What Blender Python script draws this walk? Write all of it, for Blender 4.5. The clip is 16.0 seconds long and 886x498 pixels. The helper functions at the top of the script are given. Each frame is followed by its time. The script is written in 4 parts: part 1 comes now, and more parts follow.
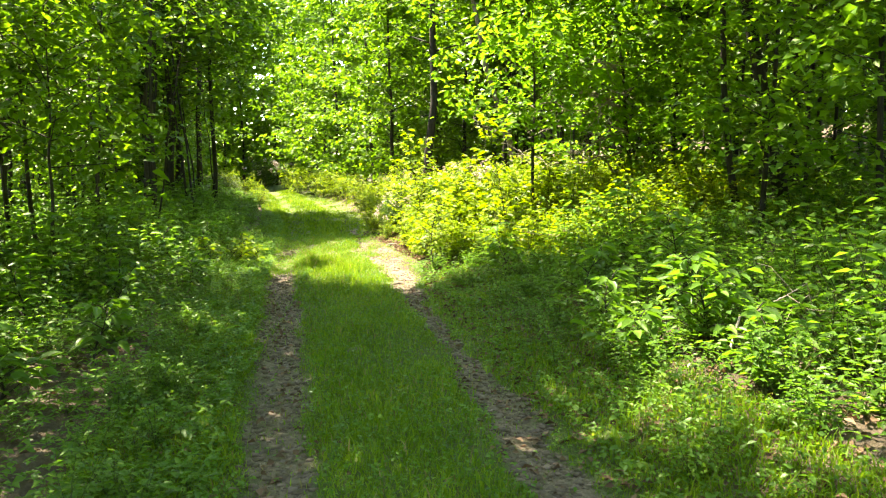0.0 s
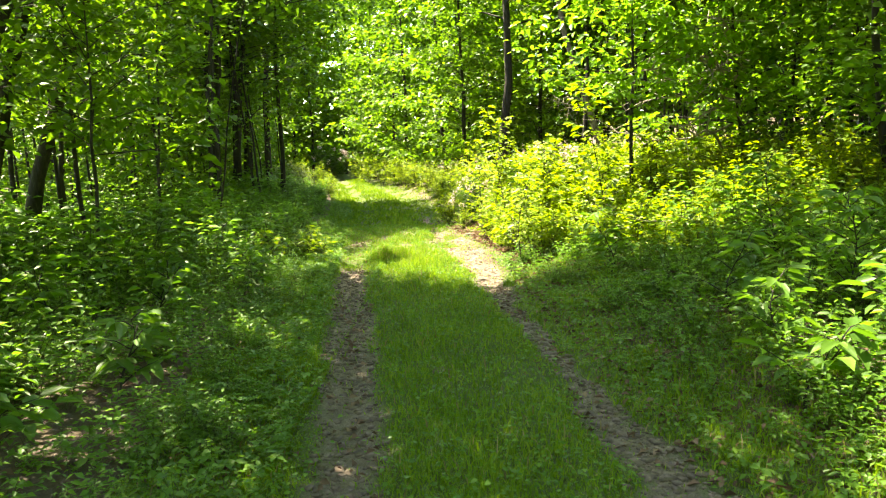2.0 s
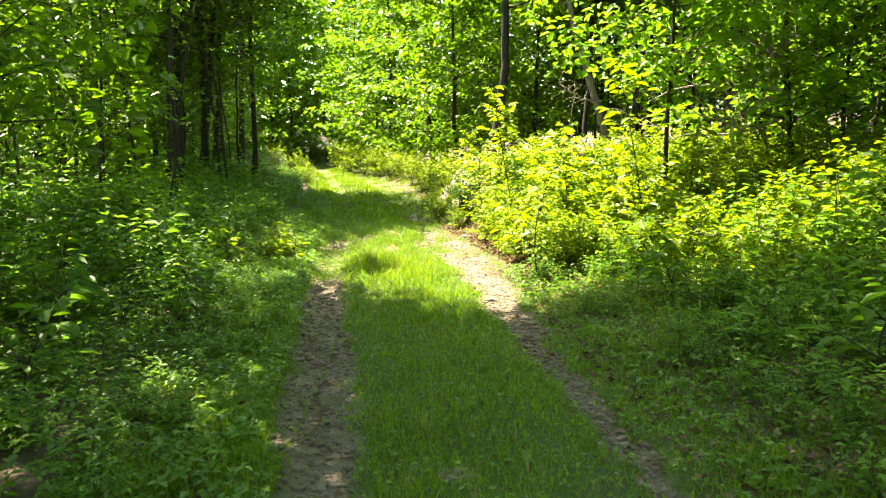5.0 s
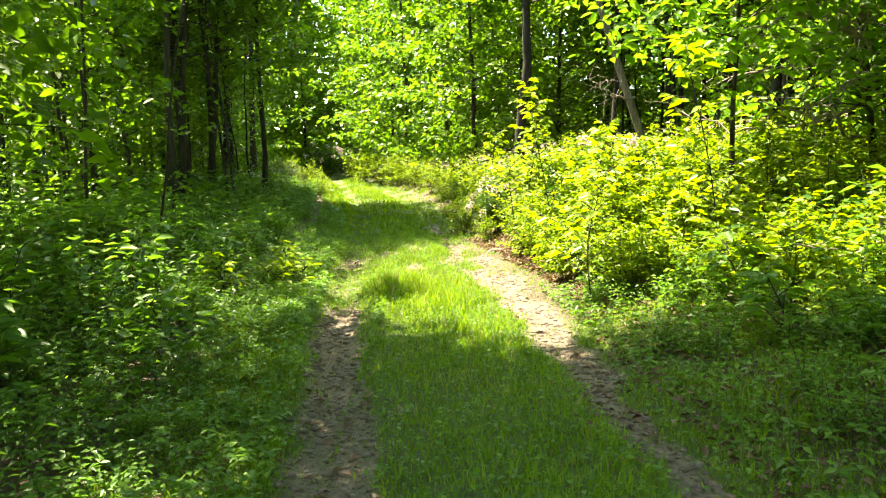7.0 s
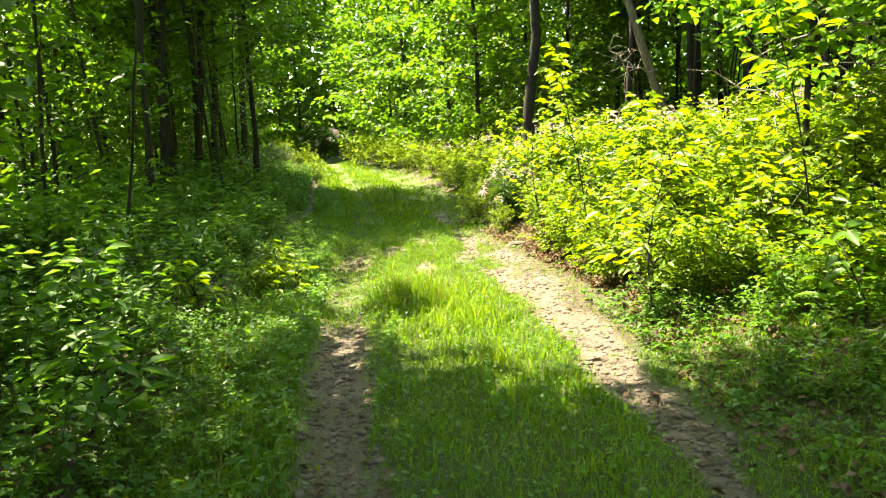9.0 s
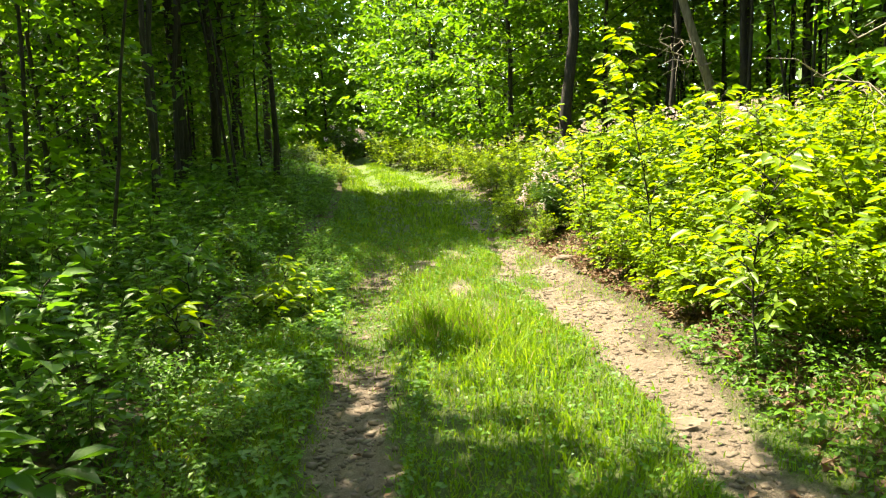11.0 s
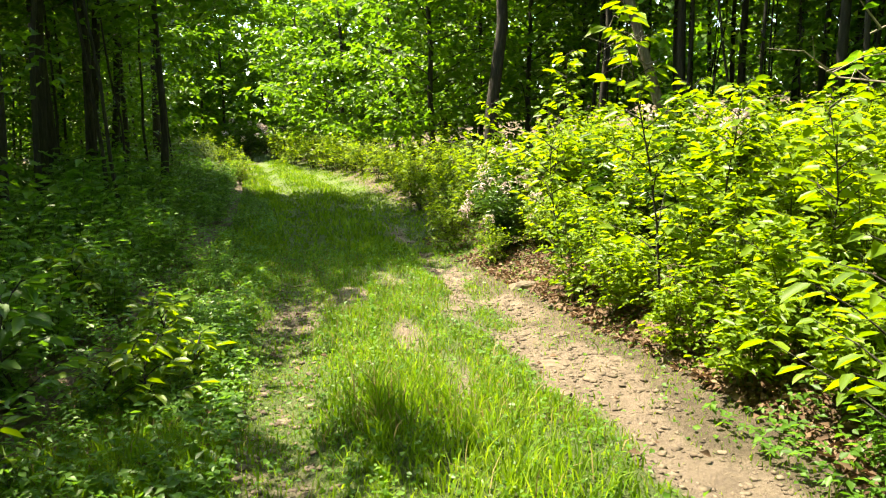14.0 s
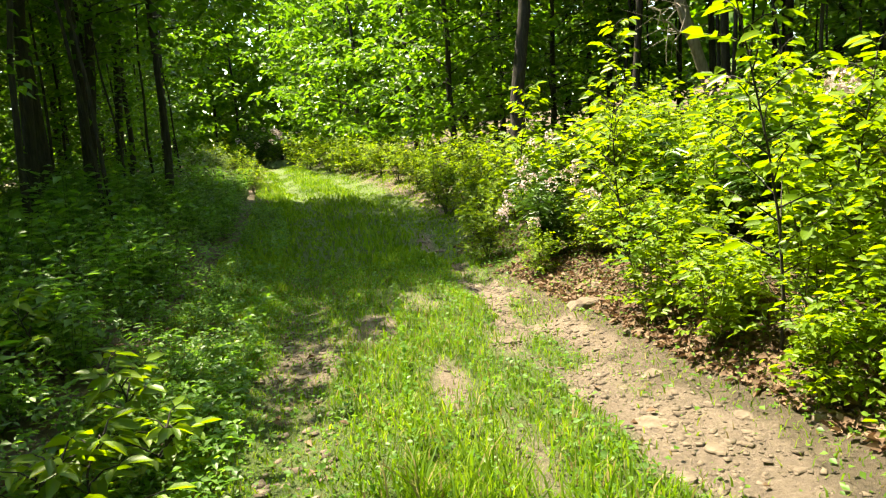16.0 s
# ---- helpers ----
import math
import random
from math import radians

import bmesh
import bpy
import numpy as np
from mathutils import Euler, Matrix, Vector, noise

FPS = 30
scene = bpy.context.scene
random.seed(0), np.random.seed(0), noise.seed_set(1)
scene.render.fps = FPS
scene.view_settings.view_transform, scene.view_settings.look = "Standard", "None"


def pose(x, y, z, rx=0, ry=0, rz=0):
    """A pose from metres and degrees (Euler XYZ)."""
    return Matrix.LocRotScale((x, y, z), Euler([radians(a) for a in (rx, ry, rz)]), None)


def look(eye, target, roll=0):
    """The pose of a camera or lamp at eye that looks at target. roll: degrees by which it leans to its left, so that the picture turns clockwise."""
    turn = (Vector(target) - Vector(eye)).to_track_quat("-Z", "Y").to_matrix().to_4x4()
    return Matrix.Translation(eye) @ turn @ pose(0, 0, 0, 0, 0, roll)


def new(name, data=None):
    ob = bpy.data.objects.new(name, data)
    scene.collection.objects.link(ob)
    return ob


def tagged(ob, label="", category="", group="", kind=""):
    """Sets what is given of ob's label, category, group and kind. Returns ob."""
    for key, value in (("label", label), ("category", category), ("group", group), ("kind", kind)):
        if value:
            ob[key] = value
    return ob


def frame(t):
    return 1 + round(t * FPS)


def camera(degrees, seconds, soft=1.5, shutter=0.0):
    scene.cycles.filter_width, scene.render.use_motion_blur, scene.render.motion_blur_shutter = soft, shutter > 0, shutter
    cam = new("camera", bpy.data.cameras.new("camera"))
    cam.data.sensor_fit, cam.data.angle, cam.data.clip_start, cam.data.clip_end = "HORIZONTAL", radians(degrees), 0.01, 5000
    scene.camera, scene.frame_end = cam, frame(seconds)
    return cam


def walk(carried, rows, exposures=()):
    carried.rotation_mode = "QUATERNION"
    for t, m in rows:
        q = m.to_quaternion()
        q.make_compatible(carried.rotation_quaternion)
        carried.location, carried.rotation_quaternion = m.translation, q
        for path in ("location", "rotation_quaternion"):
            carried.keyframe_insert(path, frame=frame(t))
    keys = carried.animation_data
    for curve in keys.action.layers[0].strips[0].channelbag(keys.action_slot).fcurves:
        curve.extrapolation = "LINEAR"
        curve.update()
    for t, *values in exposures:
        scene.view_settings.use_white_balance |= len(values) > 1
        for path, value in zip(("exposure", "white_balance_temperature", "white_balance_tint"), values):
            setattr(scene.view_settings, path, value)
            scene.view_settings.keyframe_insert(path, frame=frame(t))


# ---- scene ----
cam = camera(62.9, 16.0, 1.2)
PATH = [
    (0, (0.951, -2.194, 1.515), (1.146, -0.215, 1.298), -0.1),
    (0.5, (1.002, -1.879, 1.483), (1.201, 0.098, 1.259), -0.1),
    (1, (1.008, -1.543, 1.484), (1.153, 0.439, 1.259), -0.5),
    (1.5, (0.923, -1.212, 1.499), (0.998, 0.774, 1.274), -1.0),
    (2, (0.815, -0.918, 1.43), (0.82, 1.066, 1.181), -1.5),
    (2.5, (0.739, -0.613, 1.434), (0.714, 1.37, 1.179), -1.9),
    (3, (0.668, -0.288, 1.446), (0.737, 1.694, 1.19), -1.5),
    (3.5, (0.678, -0.007, 1.436), (0.786, 1.972, 1.167), -0.8),
    (3.7, (0.685, 0.117, 1.45), (0.778, 2.096, 1.174), -0.1),
    (5.8, (0.542, 1.392, 1.359), (0.597, 3.374, 1.101), 0.3),
    (6, (0.526, 1.514, 1.376), (0.58, 3.497, 1.122), -0.2),
    (6.5, (0.5, 1.854, 1.326), (0.53, 3.838, 1.074), -1.0),
    (7, (0.509, 2.151, 1.338), (0.526, 4.135, 1.089), -1.1),
    (7.5, (0.442, 2.488, 1.333), (0.487, 4.472, 1.085), -0.8),
    (8, (0.413, 2.786, 1.294), (0.476, 4.768, 1.031), -1.3),
    (8.5, (0.404, 3.094, 1.328), (0.463, 5.07, 1.024), -1.5),
    (9, (0.328, 3.404, 1.351), (0.35, 5.381, 1.05), -2.0),
    (9.5, (0.287, 3.659, 1.343), (0.286, 5.639, 1.066), -2.3),
    (9.7, (0.278, 3.796, 1.328), (0.263, 5.777, 1.054), -2.5),
    (11.8, (0.178, 4.916, 1.336), (0.119, 6.891, 1.027), -1.8),
    (12, (0.123, 5.033, 1.305), (0.071, 7.008, 0.993), -1.7),
    (12.5, (0.053, 5.28, 1.326), (0.094, 7.252, 0.993), -1.7),
    (13, (-0.002, 5.6, 1.329), (0.05, 7.573, 1.004), -1.1),
    (13.5, (-0.026, 5.857, 1.297), (0.029, 7.833, 0.998), -1.1),
    (14, (-0.053, 6.144, 1.312), (0.165, 8.109, 1.011), -0.3),
    (14.5, (-0.047, 6.453, 1.302), (0.127, 8.424, 1.006), -1.6),
    (15, (-0.009, 6.709, 1.28), (0.148, 8.683, 1.004), -1.5),
    (15.5, (-0.009, 6.982, 1.315), (0.155, 8.959, 1.063), -0.8),
    (16, (-0.062, 7.299, 1.271), (0.096, 9.269, 0.966), -3.3),
]
walk(cam, [(t, look(e, g, r)) for t, e, g, r in PATH], [(0.0, 2.84, 8000, 10), (7.0, 2.9, 8000, 8), (10.0, 2.56, 7900, 5), (16.0, 2.26, 7900, 5)])

# ---- world, sun, exposure ----
SUN = Vector((-0.36, 0.25, 0.9)).normalized()
world = bpy.data.worlds.new("world")
scene.world = world
world.use_nodes = True
wn, wl = world.node_tree.nodes, world.node_tree.links
sky = wn.new("ShaderNodeTexSky")
sky.sky_type, sky.sun_disc = "NISHITA", False
sky.sun_elevation = math.asin(SUN.z)
sky.sun_rotation = math.atan2(SUN.x, SUN.y)
wl.new(sky.outputs[0], wn["Background"].inputs[0])
wn["Background"].inputs[1].default_value = 0.15
sun = new("sun", bpy.data.lights.new("sun", "SUN"))
sun.data.energy, sun.data.angle, sun.data.color = 5.0, radians(0.53), (1.0, 0.95, 0.84)
sun.matrix_world = look(tuple(SUN * 60), (0, 0, 0))

# ---- materials ----


def material(name):
    m = bpy.data.materials.new(name)
    m.use_nodes = True
    return m, m.node_tree.nodes, m.node_tree.links, m.node_tree.nodes["Principled BSDF"]


def ramp(nodes, stops):
    r = nodes.new("ShaderNodeValToRGB")
    e = r.color_ramp.elements
    e[0].position, e[0].color = stops[0][0], (*stops[0][1], 1)
    e[1].position, e[1].color = stops[-1][0], (*stops[-1][1], 1)
    for p, c in stops[1:-1]:
        x = e.new(p)
        x.color = (*c, 1)
    return r


def noise_tex(nodes, links, scale, detail=5, coord="Object", rough=0.6):
    tc = nodes.new("ShaderNodeTexCoord")
    n = nodes.new("ShaderNodeTexNoise")
    n.inputs["Scale"].default_value, n.inputs["Detail"].default_value, n.inputs["Roughness"].default_value = scale, detail, rough
    links.new(tc.outputs[coord], n.inputs["Vector"])
    return n


def leaf_material(name, dark, mid, light, through_tint, share=0.42, rough=0.42):
    """Thin leaf: each leaf takes its own tone, light passes through it tinted."""
    m, n, l, p = material(name)
    g = n.new("ShaderNodeNewGeometry")
    r = ramp(n, [(0.0, dark), (0.55, mid), (1.0, light)])
    big = noise_tex(n, l, 0.9, 3, "Object")
    mix = n.new("ShaderNodeMath")
    mix.operation = "MULTIPLY_ADD"
    mix.inputs[1].default_value = 0.65
    l.new(g.outputs["Random Per Island"], mix.inputs[0])
    sub = n.new("ShaderNodeMath")
    sub.operation = "MULTIPLY_ADD"
    sub.inputs[1].default_value, sub.inputs[2].default_value = 0.9, -0.25
    l.new(big.outputs[0], sub.inputs[0])
    l.new(sub.outputs[0], mix.inputs[2])
    l.new(mix.outputs[0], r.inputs[0])
    l.new(r.outputs[0], p.inputs["Base Color"])
    p.inputs["Roughness"].default_value = rough
    p.inputs["Specular IOR Level"].default_value = 0.28
    t = n.new("ShaderNodeBsdfTranslucent")
    tint = n.new("ShaderNodeMix")
    tint.data_type, tint.blend_type = "RGBA", "MULTIPLY"
    tint.inputs[0].default_value = 1.0
    l.new(r.outputs[0], tint.inputs[6])
    tint.inputs[7].default_value = (*through_tint, 1)
    l.new(tint.outputs[2], t.inputs[0])
    mx = n.new("ShaderNodeMixShader")
    mx.inputs[0].default_value = share
    l.new(p.outputs[0], mx.inputs[1])
    l.new(t.outputs[0], mx.inputs[2])
    l.new(mx.outputs[0], n["Material Output"].inputs[0])
    return m


def plain_material(name, stops, scale, rough=0.85, bump=0.4, coord="Object", stretch=None):
    m, n, l, p = material(name)
    a = noise_tex(n, l, scale, 6, coord)
    if stretch:
        mp = n.new("ShaderNodeMapping")
        mp.inputs["Scale"].default_value = stretch
        l.new(a.inputs["Vector"].links[0].from_socket, mp.inputs[0])
        l.new(mp.outputs[0], a.inputs["Vector"])
    r = ramp(n, stops)
    g = n.new("ShaderNodeNewGeometry")
    v = n.new("ShaderNodeMath")
    v.operation = "MULTIPLY_ADD"
    v.inputs[1].default_value = 0.22
    l.new(g.outputs["Random Per Island"], v.inputs[0])
    sh = n.new("ShaderNodeMath")
    sh.operation = "SUBTRACT"
    sh.inputs[1].default_value = 0.11
    l.new(a.outputs[0], sh.inputs[0])
    l.new(sh.outputs[0], v.inputs[2])
    l.new(v.outputs[0], r.inputs[0])
    l.new(r.outputs[0], p.inputs["Base Color"])
    p.inputs["Roughness"].default_value = rough
    b = n.new("ShaderNodeBump")
    b.inputs["Strength"].default_value, b.inputs["Distance"].default_value = bump, 0.02
    l.new(a.outputs[0], b.inputs["Height"])
    l.new(b.outputs[0], p.inputs["Normal"])
    return m


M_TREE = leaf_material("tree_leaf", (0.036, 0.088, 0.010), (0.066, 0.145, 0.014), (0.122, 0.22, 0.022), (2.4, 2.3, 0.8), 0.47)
# lighter copy of the tree leaf: sunlight put into the colour
M_TREE_SUN = leaf_material("sunlit_tree_leaf", (0.046, 0.115, 0.012), (0.088, 0.185, 0.018), (0.155, 0.27, 0.030), (2.3, 2.3, 0.9), 0.47)
M_TREE_FAR = leaf_material("far_tree_leaf", (0.035, 0.09, 0.006), (0.06, 0.14, 0.008), (0.11, 0.20, 0.012), (2.4, 2.3, 0.8), 0.47, 0.5)
M_SHRUB = leaf_material("shrub_leaf", (0.055, 0.115, 0.010), (0.12, 0.20, 0.016), (0.20, 0.29, 0.028), (2.4, 2.1, 0.6), 0.47)
M_HERB = leaf_material("herb_leaf", (0.042, 0.10, 0.014), (0.074, 0.165, 0.022), (0.135, 0.24, 0.034), (2.2, 2.2, 0.8), 0.45)
M_LAUREL = leaf_material("laurel_leaf", (0.02, 0.05, 0.006), (0.035, 0.08, 0.008), (0.06, 0.12, 0.01), (1.8, 2.0, 0.8), 0.22, 0.35)
M_PALE = leaf_material("pale_leaf", (0.10, 0.14, 0.06), (0.16, 0.21, 0.10), (0.22, 0.27, 0.14), (1.6, 1.7, 1.2), 0.35, 0.6)
M_GRASS = leaf_material("grass_blade", (0.055, 0.12, 0.010), (0.11, 0.20, 0.016), (0.21, 0.29, 0.036), (2.2, 2.1, 0.8), 0.45, 0.5)
M_STRAW = leaf_material("dry_grass", (0.20, 0.155, 0.06), (0.30, 0.24, 0.10), (0.38, 0.32, 0.15), (1.2, 1.2, 1.0), 0.3, 0.7)
M_FLOWER = leaf_material("laurel_flower", (0.46, 0.34, 0.33), (0.58, 0.46, 0.45), (0.68, 0.58, 0.57), (1.1, 1.0, 1.0), 0.3, 0.7)
M_LITTER = leaf_material("fallen_leaf", (0.06, 0.034, 0.02), (0.13, 0.08, 0.048), (0.25, 0.17, 0.11), (1.2, 1.0, 0.8), 0.15, 0.8)
M_STEM = plain_material("green_stem", [(0.3, (0.04, 0.055, 0.014)), (0.7, (0.085, 0.10, 0.03))], 12)
M_BARK = plain_material("bark", [(0.3, (0.012, 0.010, 0.007)), (0.55, (0.030, 0.024, 0.018)), (0.8, (0.062, 0.053, 0.042))], 7, 0.9, 0.9, stretch=(5, 5, 0.8))
M_BARK_PALE = plain_material("pale_bark", [(0.3, (0.08, 0.06, 0.04)), (0.55, (0.16, 0.125, 0.085)), (0.8, (0.25, 0.20, 0.15))], 7, 0.9, 0.8, stretch=(4, 4, 0.8))
M_DEADWOOD = plain_material("dead_wood", [(0.3, (0.14, 0.11, 0.085)), (0.6, (0.26, 0.215, 0.175)), (0.85, (0.38, 0.33, 0.28))], 9, 0.85, 0.6)
M_STONE = plain_material("stone", [(0.25, (0.065, 0.047, 0.033)), (0.5, (0.118, 0.088, 0.063)), (0.75, (0.185, 0.142, 0.105))], 14, 0.95, 0.9)


def ground_material():
    """Soil with worn wheel tracks, leaf litter and mossy green between."""
    m, n, l, p = material("trail_ground")
    a = noise_tex(n, l, 5.5, 8, rough=0.7)
    fine = noise_tex(n, l, 42, 8, rough=0.82)
    soil = ramp(n, [(0.25, (0.075, 0.055, 0.041)), (0.5, (0.20, 0.148, 0.108)), (0.75, (0.36, 0.285, 0.215))])
    moss = ramp(n, [(0.25, (0.035, 0.055, 0.010)), (0.5, (0.075, 0.115, 0.020)), (0.75, (0.16, 0.17, 0.06))])
    leafy = ramp(n, [(0.25, (0.035, 0.025, 0.016)), (0.5, (0.10, 0.072, 0.045)), (0.75, (0.22, 0.165, 0.11))])
    blend = n.new("ShaderNodeMath")
    blend.operation = "MULTIPLY_ADD"
    blend.inputs[1].default_value = 0.6
    l.new(fine.outputs[0], blend.inputs[0])
    half = n.new("ShaderNodeMath")
    half.operation = "MULTIPLY"
    half.inputs[1].default_value = 0.42
    l.new(a.outputs[0], half.inputs[0])
    l.new(half.outputs[0], blend.inputs[2])
    for r in (soil, moss, leafy):
        l.new(blend.outputs[0], r.inputs[0])
    col = leafy.outputs[0]
    for attr, r in (("moss", moss), ("soil", soil)):
        at = n.new("ShaderNodeAttribute")
        at.attribute_name = attr
        edge = n.new("ShaderNodeMath")
        edge.operation = "MULTIPLY_ADD"
        edge.inputs[1].default_value, edge.use_clamp = 1.8, True
        off = n.new("ShaderNodeMath")
        off.operation = "SUBTRACT"
        l.new(blend.outputs[0], off.inputs[0])
        off.inputs[1].default_value = 0.95
        l.new(at.outputs["Fac"], edge.inputs[0])
        l.new(off.outputs[0], edge.inputs[2])
        mx = n.new("ShaderNodeMix")
        mx.data_type = "RGBA"
        l.new(edge.outputs[0], mx.inputs[0])
        l.new(col, mx.inputs[6])
        l.new(r.outputs[0], mx.inputs[7])
        col = mx.outputs[2]
    l.new(col, p.inputs["Base Color"])
    p.inputs["Roughness"].default_value = 0.95
    b = n.new("ShaderNodeBump")
    b.inputs["Strength"].default_value, b.inputs["Distance"].default_value = 1.0, 0.06
    l.new(blend.outputs[0], b.inputs["Height"])
    l.new(b.outputs[0], p.inputs["Normal"])
    return m


M_GROUND = ground_material()

# ---- plan of the trail ----
TY = (-60, 1, 5, 8, 11, 17, 24, 35, 50, 90)
TL = (6.0, 0.5, 0.05, -0.33, -0.58, -0.95, -1.9, -3.7, -6.6, -15)
TR = (7.4, 1.87, 1.6, 1.34, 0.98, 0.45, -0.4, -2.2, -5.1, -13.5)


def rut_l(y):
    return np.interp(y, TY, TL)


def rut_r(y):
    return np.interp(y, TY, TR)


def smooth(x, a, b):
    t = np.clip((np.asarray(x, float) - a) / (b - a), 0, 1)
    return t * t * (3 - 2 * t)


def wobble(x, y):
    return (np.sin(x * 1.7 + y * 0.6) + np.sin(y * 1.3 - x * 0.8 + 1.7) + np.sin((x + y) * 3.1) * 0.5) / 2.5


def height(x, y):
    """The lie of the land: a flat track with two worn wheel lines, a bank and a hill on one side."""
    x, y = np.asarray(x, float), np.asarray(y, float)
    l, r = rut_l(y), rut_r(y)
    z = 0.035 * wobble(x * 1.1, y * 1.1) + 0.015 * wobble(x * 5.3, y * 4.7)
    z = z - 0.06 * np.exp(-((x - l) / 0.2) ** 2) - 0.07 * np.exp(-((x - r) / 0.24) ** 2)
    z = z + 0.22 * smooth(x - r, 0.35, 1.3) + 0.35 * smooth(x - r, 1.5, 5) + 0.13 * np.clip(x - r - 5.5, 0, 40)
    z = z + 0.10 * smooth(l - x, 0.5, 1.5) - 0.03 * np.clip(l - x - 4, 0, 30)
    return z + 0.012 * np.clip(y - 20, 0, 60)


def bare(x, y):
    """How worn the ground is: 1 in the wheel ruts and on stony patches, 0 under turf."""
    x, y = np.asarray(x, float), np.asarray(y, float)
    l, r = rut_l(y), rut_r(y)
    w = 0.05 * wobble(x * 4, y * 3) + 0.045 * wobble(x * 11, y * 8)
    half = np.interp(y, (0, 3, 4, 6.3, 7.8, 9.5, 11.5, 13, 14.5, 18), (0.17, 0.16, 0.11, 0.12, 0.19, 0.32, 0.31, 0.21, 0.15, 0.12))
    right = 1 - smooth(np.abs(x - r - (half - 0.14) * 0.4 + w * 1.3), half * 0.65, half * 1.2)
    right = right * (1 - 0.8 * smooth(y, 14.6, 15.6) + 0.7 * np.exp(-((y - 16.6) / 0.8) ** 2)) * (1 - smooth(y, 18, 22))
    left = 1 - smooth(np.abs(x - l + w), 0.13, 0.27)
    left = left * (1 - 0.75 * smooth(y, 8.6, 9.6) + 0.6 * np.exp(-((y - 11.6) / 0.7) ** 2)) * (1 - 0.6 * smooth(y, 13, 17))
    b = np.maximum(left, right)
    for px, py, ax, ay, k in ((-0.17, 12.1, 0.24, 0.45, 0.9), (0.22, 10.9, 0.12, 0.5, 0.85), (0.70, 11.8, 0.28, 0.5, 0.8), (0.15, 12.9, 0.3, 0.5, 0.6), (0.45, 9.9, 0.10, 0.5, 0.7)):
        b = np.maximum(b, k * np.exp(-(((x - px) / ax) ** 2 + ((y - py) / ay) ** 2) ** 2))
    for px, py, ax, ay, k in ((0.95, 11.55, 0.15, 0.42, 1.0), (1.02, 9.3, 0.14, 0.35, 0.8), (0.98, 12.6, 0.12, 0.5, 0.7), (1.55, 9.0, 0.2, 0.3, 0.6), (0.78, 10.2, 0.12, 0.3, 0.8)):
        b = b * (1 - k * np.exp(-(((x - px + w) / ax) ** 2 + ((y - py) / ay) ** 2) ** 2))
    b = b * (1 - 0.55 * smooth(wobble(x * 5.5 + 2, y * 2.6 + 1), 0.2, 0.6) * smooth(y, 8.3, 9.3))
    return np.clip(b, 0, 1)


# ---- mesh helpers ----


def unit(a):
    return a / np.maximum(np.linalg.norm(a, axis=-1, keepdims=True), 1e-9)


def mesh_of(name, v, faces, mats, smooth_shade=False, which=None):
    """One mesh from arrays: v (n,3), faces a list of (k,3) or (k,4) index arrays, one material index for each."""
    me = bpy.data.meshes.new(name)
    tot = np.concatenate([np.full(len(f), f.shape[1]) for f in faces]) if faces else np.zeros(0, int)
    loops = np.concatenate([f.ravel() for f in faces])
    me.vertices.add(len(v))
    me.vertices.foreach_set("co", np.ascontiguousarray(v, dtype=np.float32).ravel())
    me.loops.add(len(loops))
    me.loops.foreach_set("vertex_index", loops.astype(np.int32))
    me.polygons.add(len(tot))
    me.polygons.foreach_set("loop_start", (np.cumsum(tot) - tot).astype(np.int32))
    if which is not None:
        me.polygons.foreach_set("material_index", np.concatenate([np.full(len(f), w) for f, w in zip(faces, which)]).astype(np.int32))
    if smooth_shade:
        me.polygons.foreach_set("use_smooth", np.ones(len(tot), dtype=bool))
    for m in mats if isinstance(mats, (list, tuple)) else [mats]:
        me.materials.append(m)
    me.update(calc_edges=True)
    return me


def leaf_arrays(pos, way, up, length, ratio=0.55, oval=False, fold=0.10, droop=0.12):
    """Leaves as folded blades: a lozenge of two faces, or an oval with a pointed tip."""
    way = unit(way)
    up = unit(up - way * np.sum(up * way, 1, keepdims=True))
    side = np.cross(way, up)
    L = length[:, None]

    def at(a, s, h):
        return pos + way * (a * L) + side * (s * ratio * L) + up * (h * L)
    if oval:
        v = np.stack([pos, at(0.28, -0.46, fold), at(0.66, -0.36, fold * 0.7), at(1, 0, -droop),
                      at(0.66, 0.36, fold * 0.7), at(0.28, 0.46, fold)], 1)
        k = np.arange(len(pos))[:, None] * 6
        f = [np.concatenate([k + np.array([[0, 1, 2, 3]]), k + np.array([[0, 3, 4, 5]])])]
        return v.reshape(-1, 3), f
    v = np.stack([pos, at(0.45, -0.5, fold), at(1, 0, -droop), at(0.45, 0.5, fold)], 1)
    k = np.arange(len(pos))[:, None] * 4
    f = [np.concatenate([k + np.array([[0, 1, 2]]), k + np.array([[0, 2, 3]])])]
    return v.reshape(-1, 3), f


def tube(points, radii, sides=6):
    pts, rad = np.asarray(points, float), np.asarray(radii, float)
    d = unit(np.gradient(pts, axis=0))
    ref = np.array([1.0, 0.0, 0.0]) if abs(d[0][2]) > 0.7 else np.array([0.0, 0.0, 1.0])
    a = unit(np.cross(d, ref))
    b = np.cross(d, a)
    ang = np.linspace(0, 2 * np.pi, sides, endpoint=False)
    v = pts[:, None] + rad[:, None, None] * (a[:, None] * np.cos(ang)[None, :, None] + b[:, None] * np.sin(ang)[None, :, None])
    k, j = np.meshgrid(np.arange(len(pts) - 1), np.arange(sides), indexing="ij")
    n = (j + 1) % sides
    f = np.stack([k * sides + j, k * sides + n, (k + 1) * sides + n, (k + 1) * sides + j], -1).reshape(-1, 4)
    return v.reshape(-1, 3), f


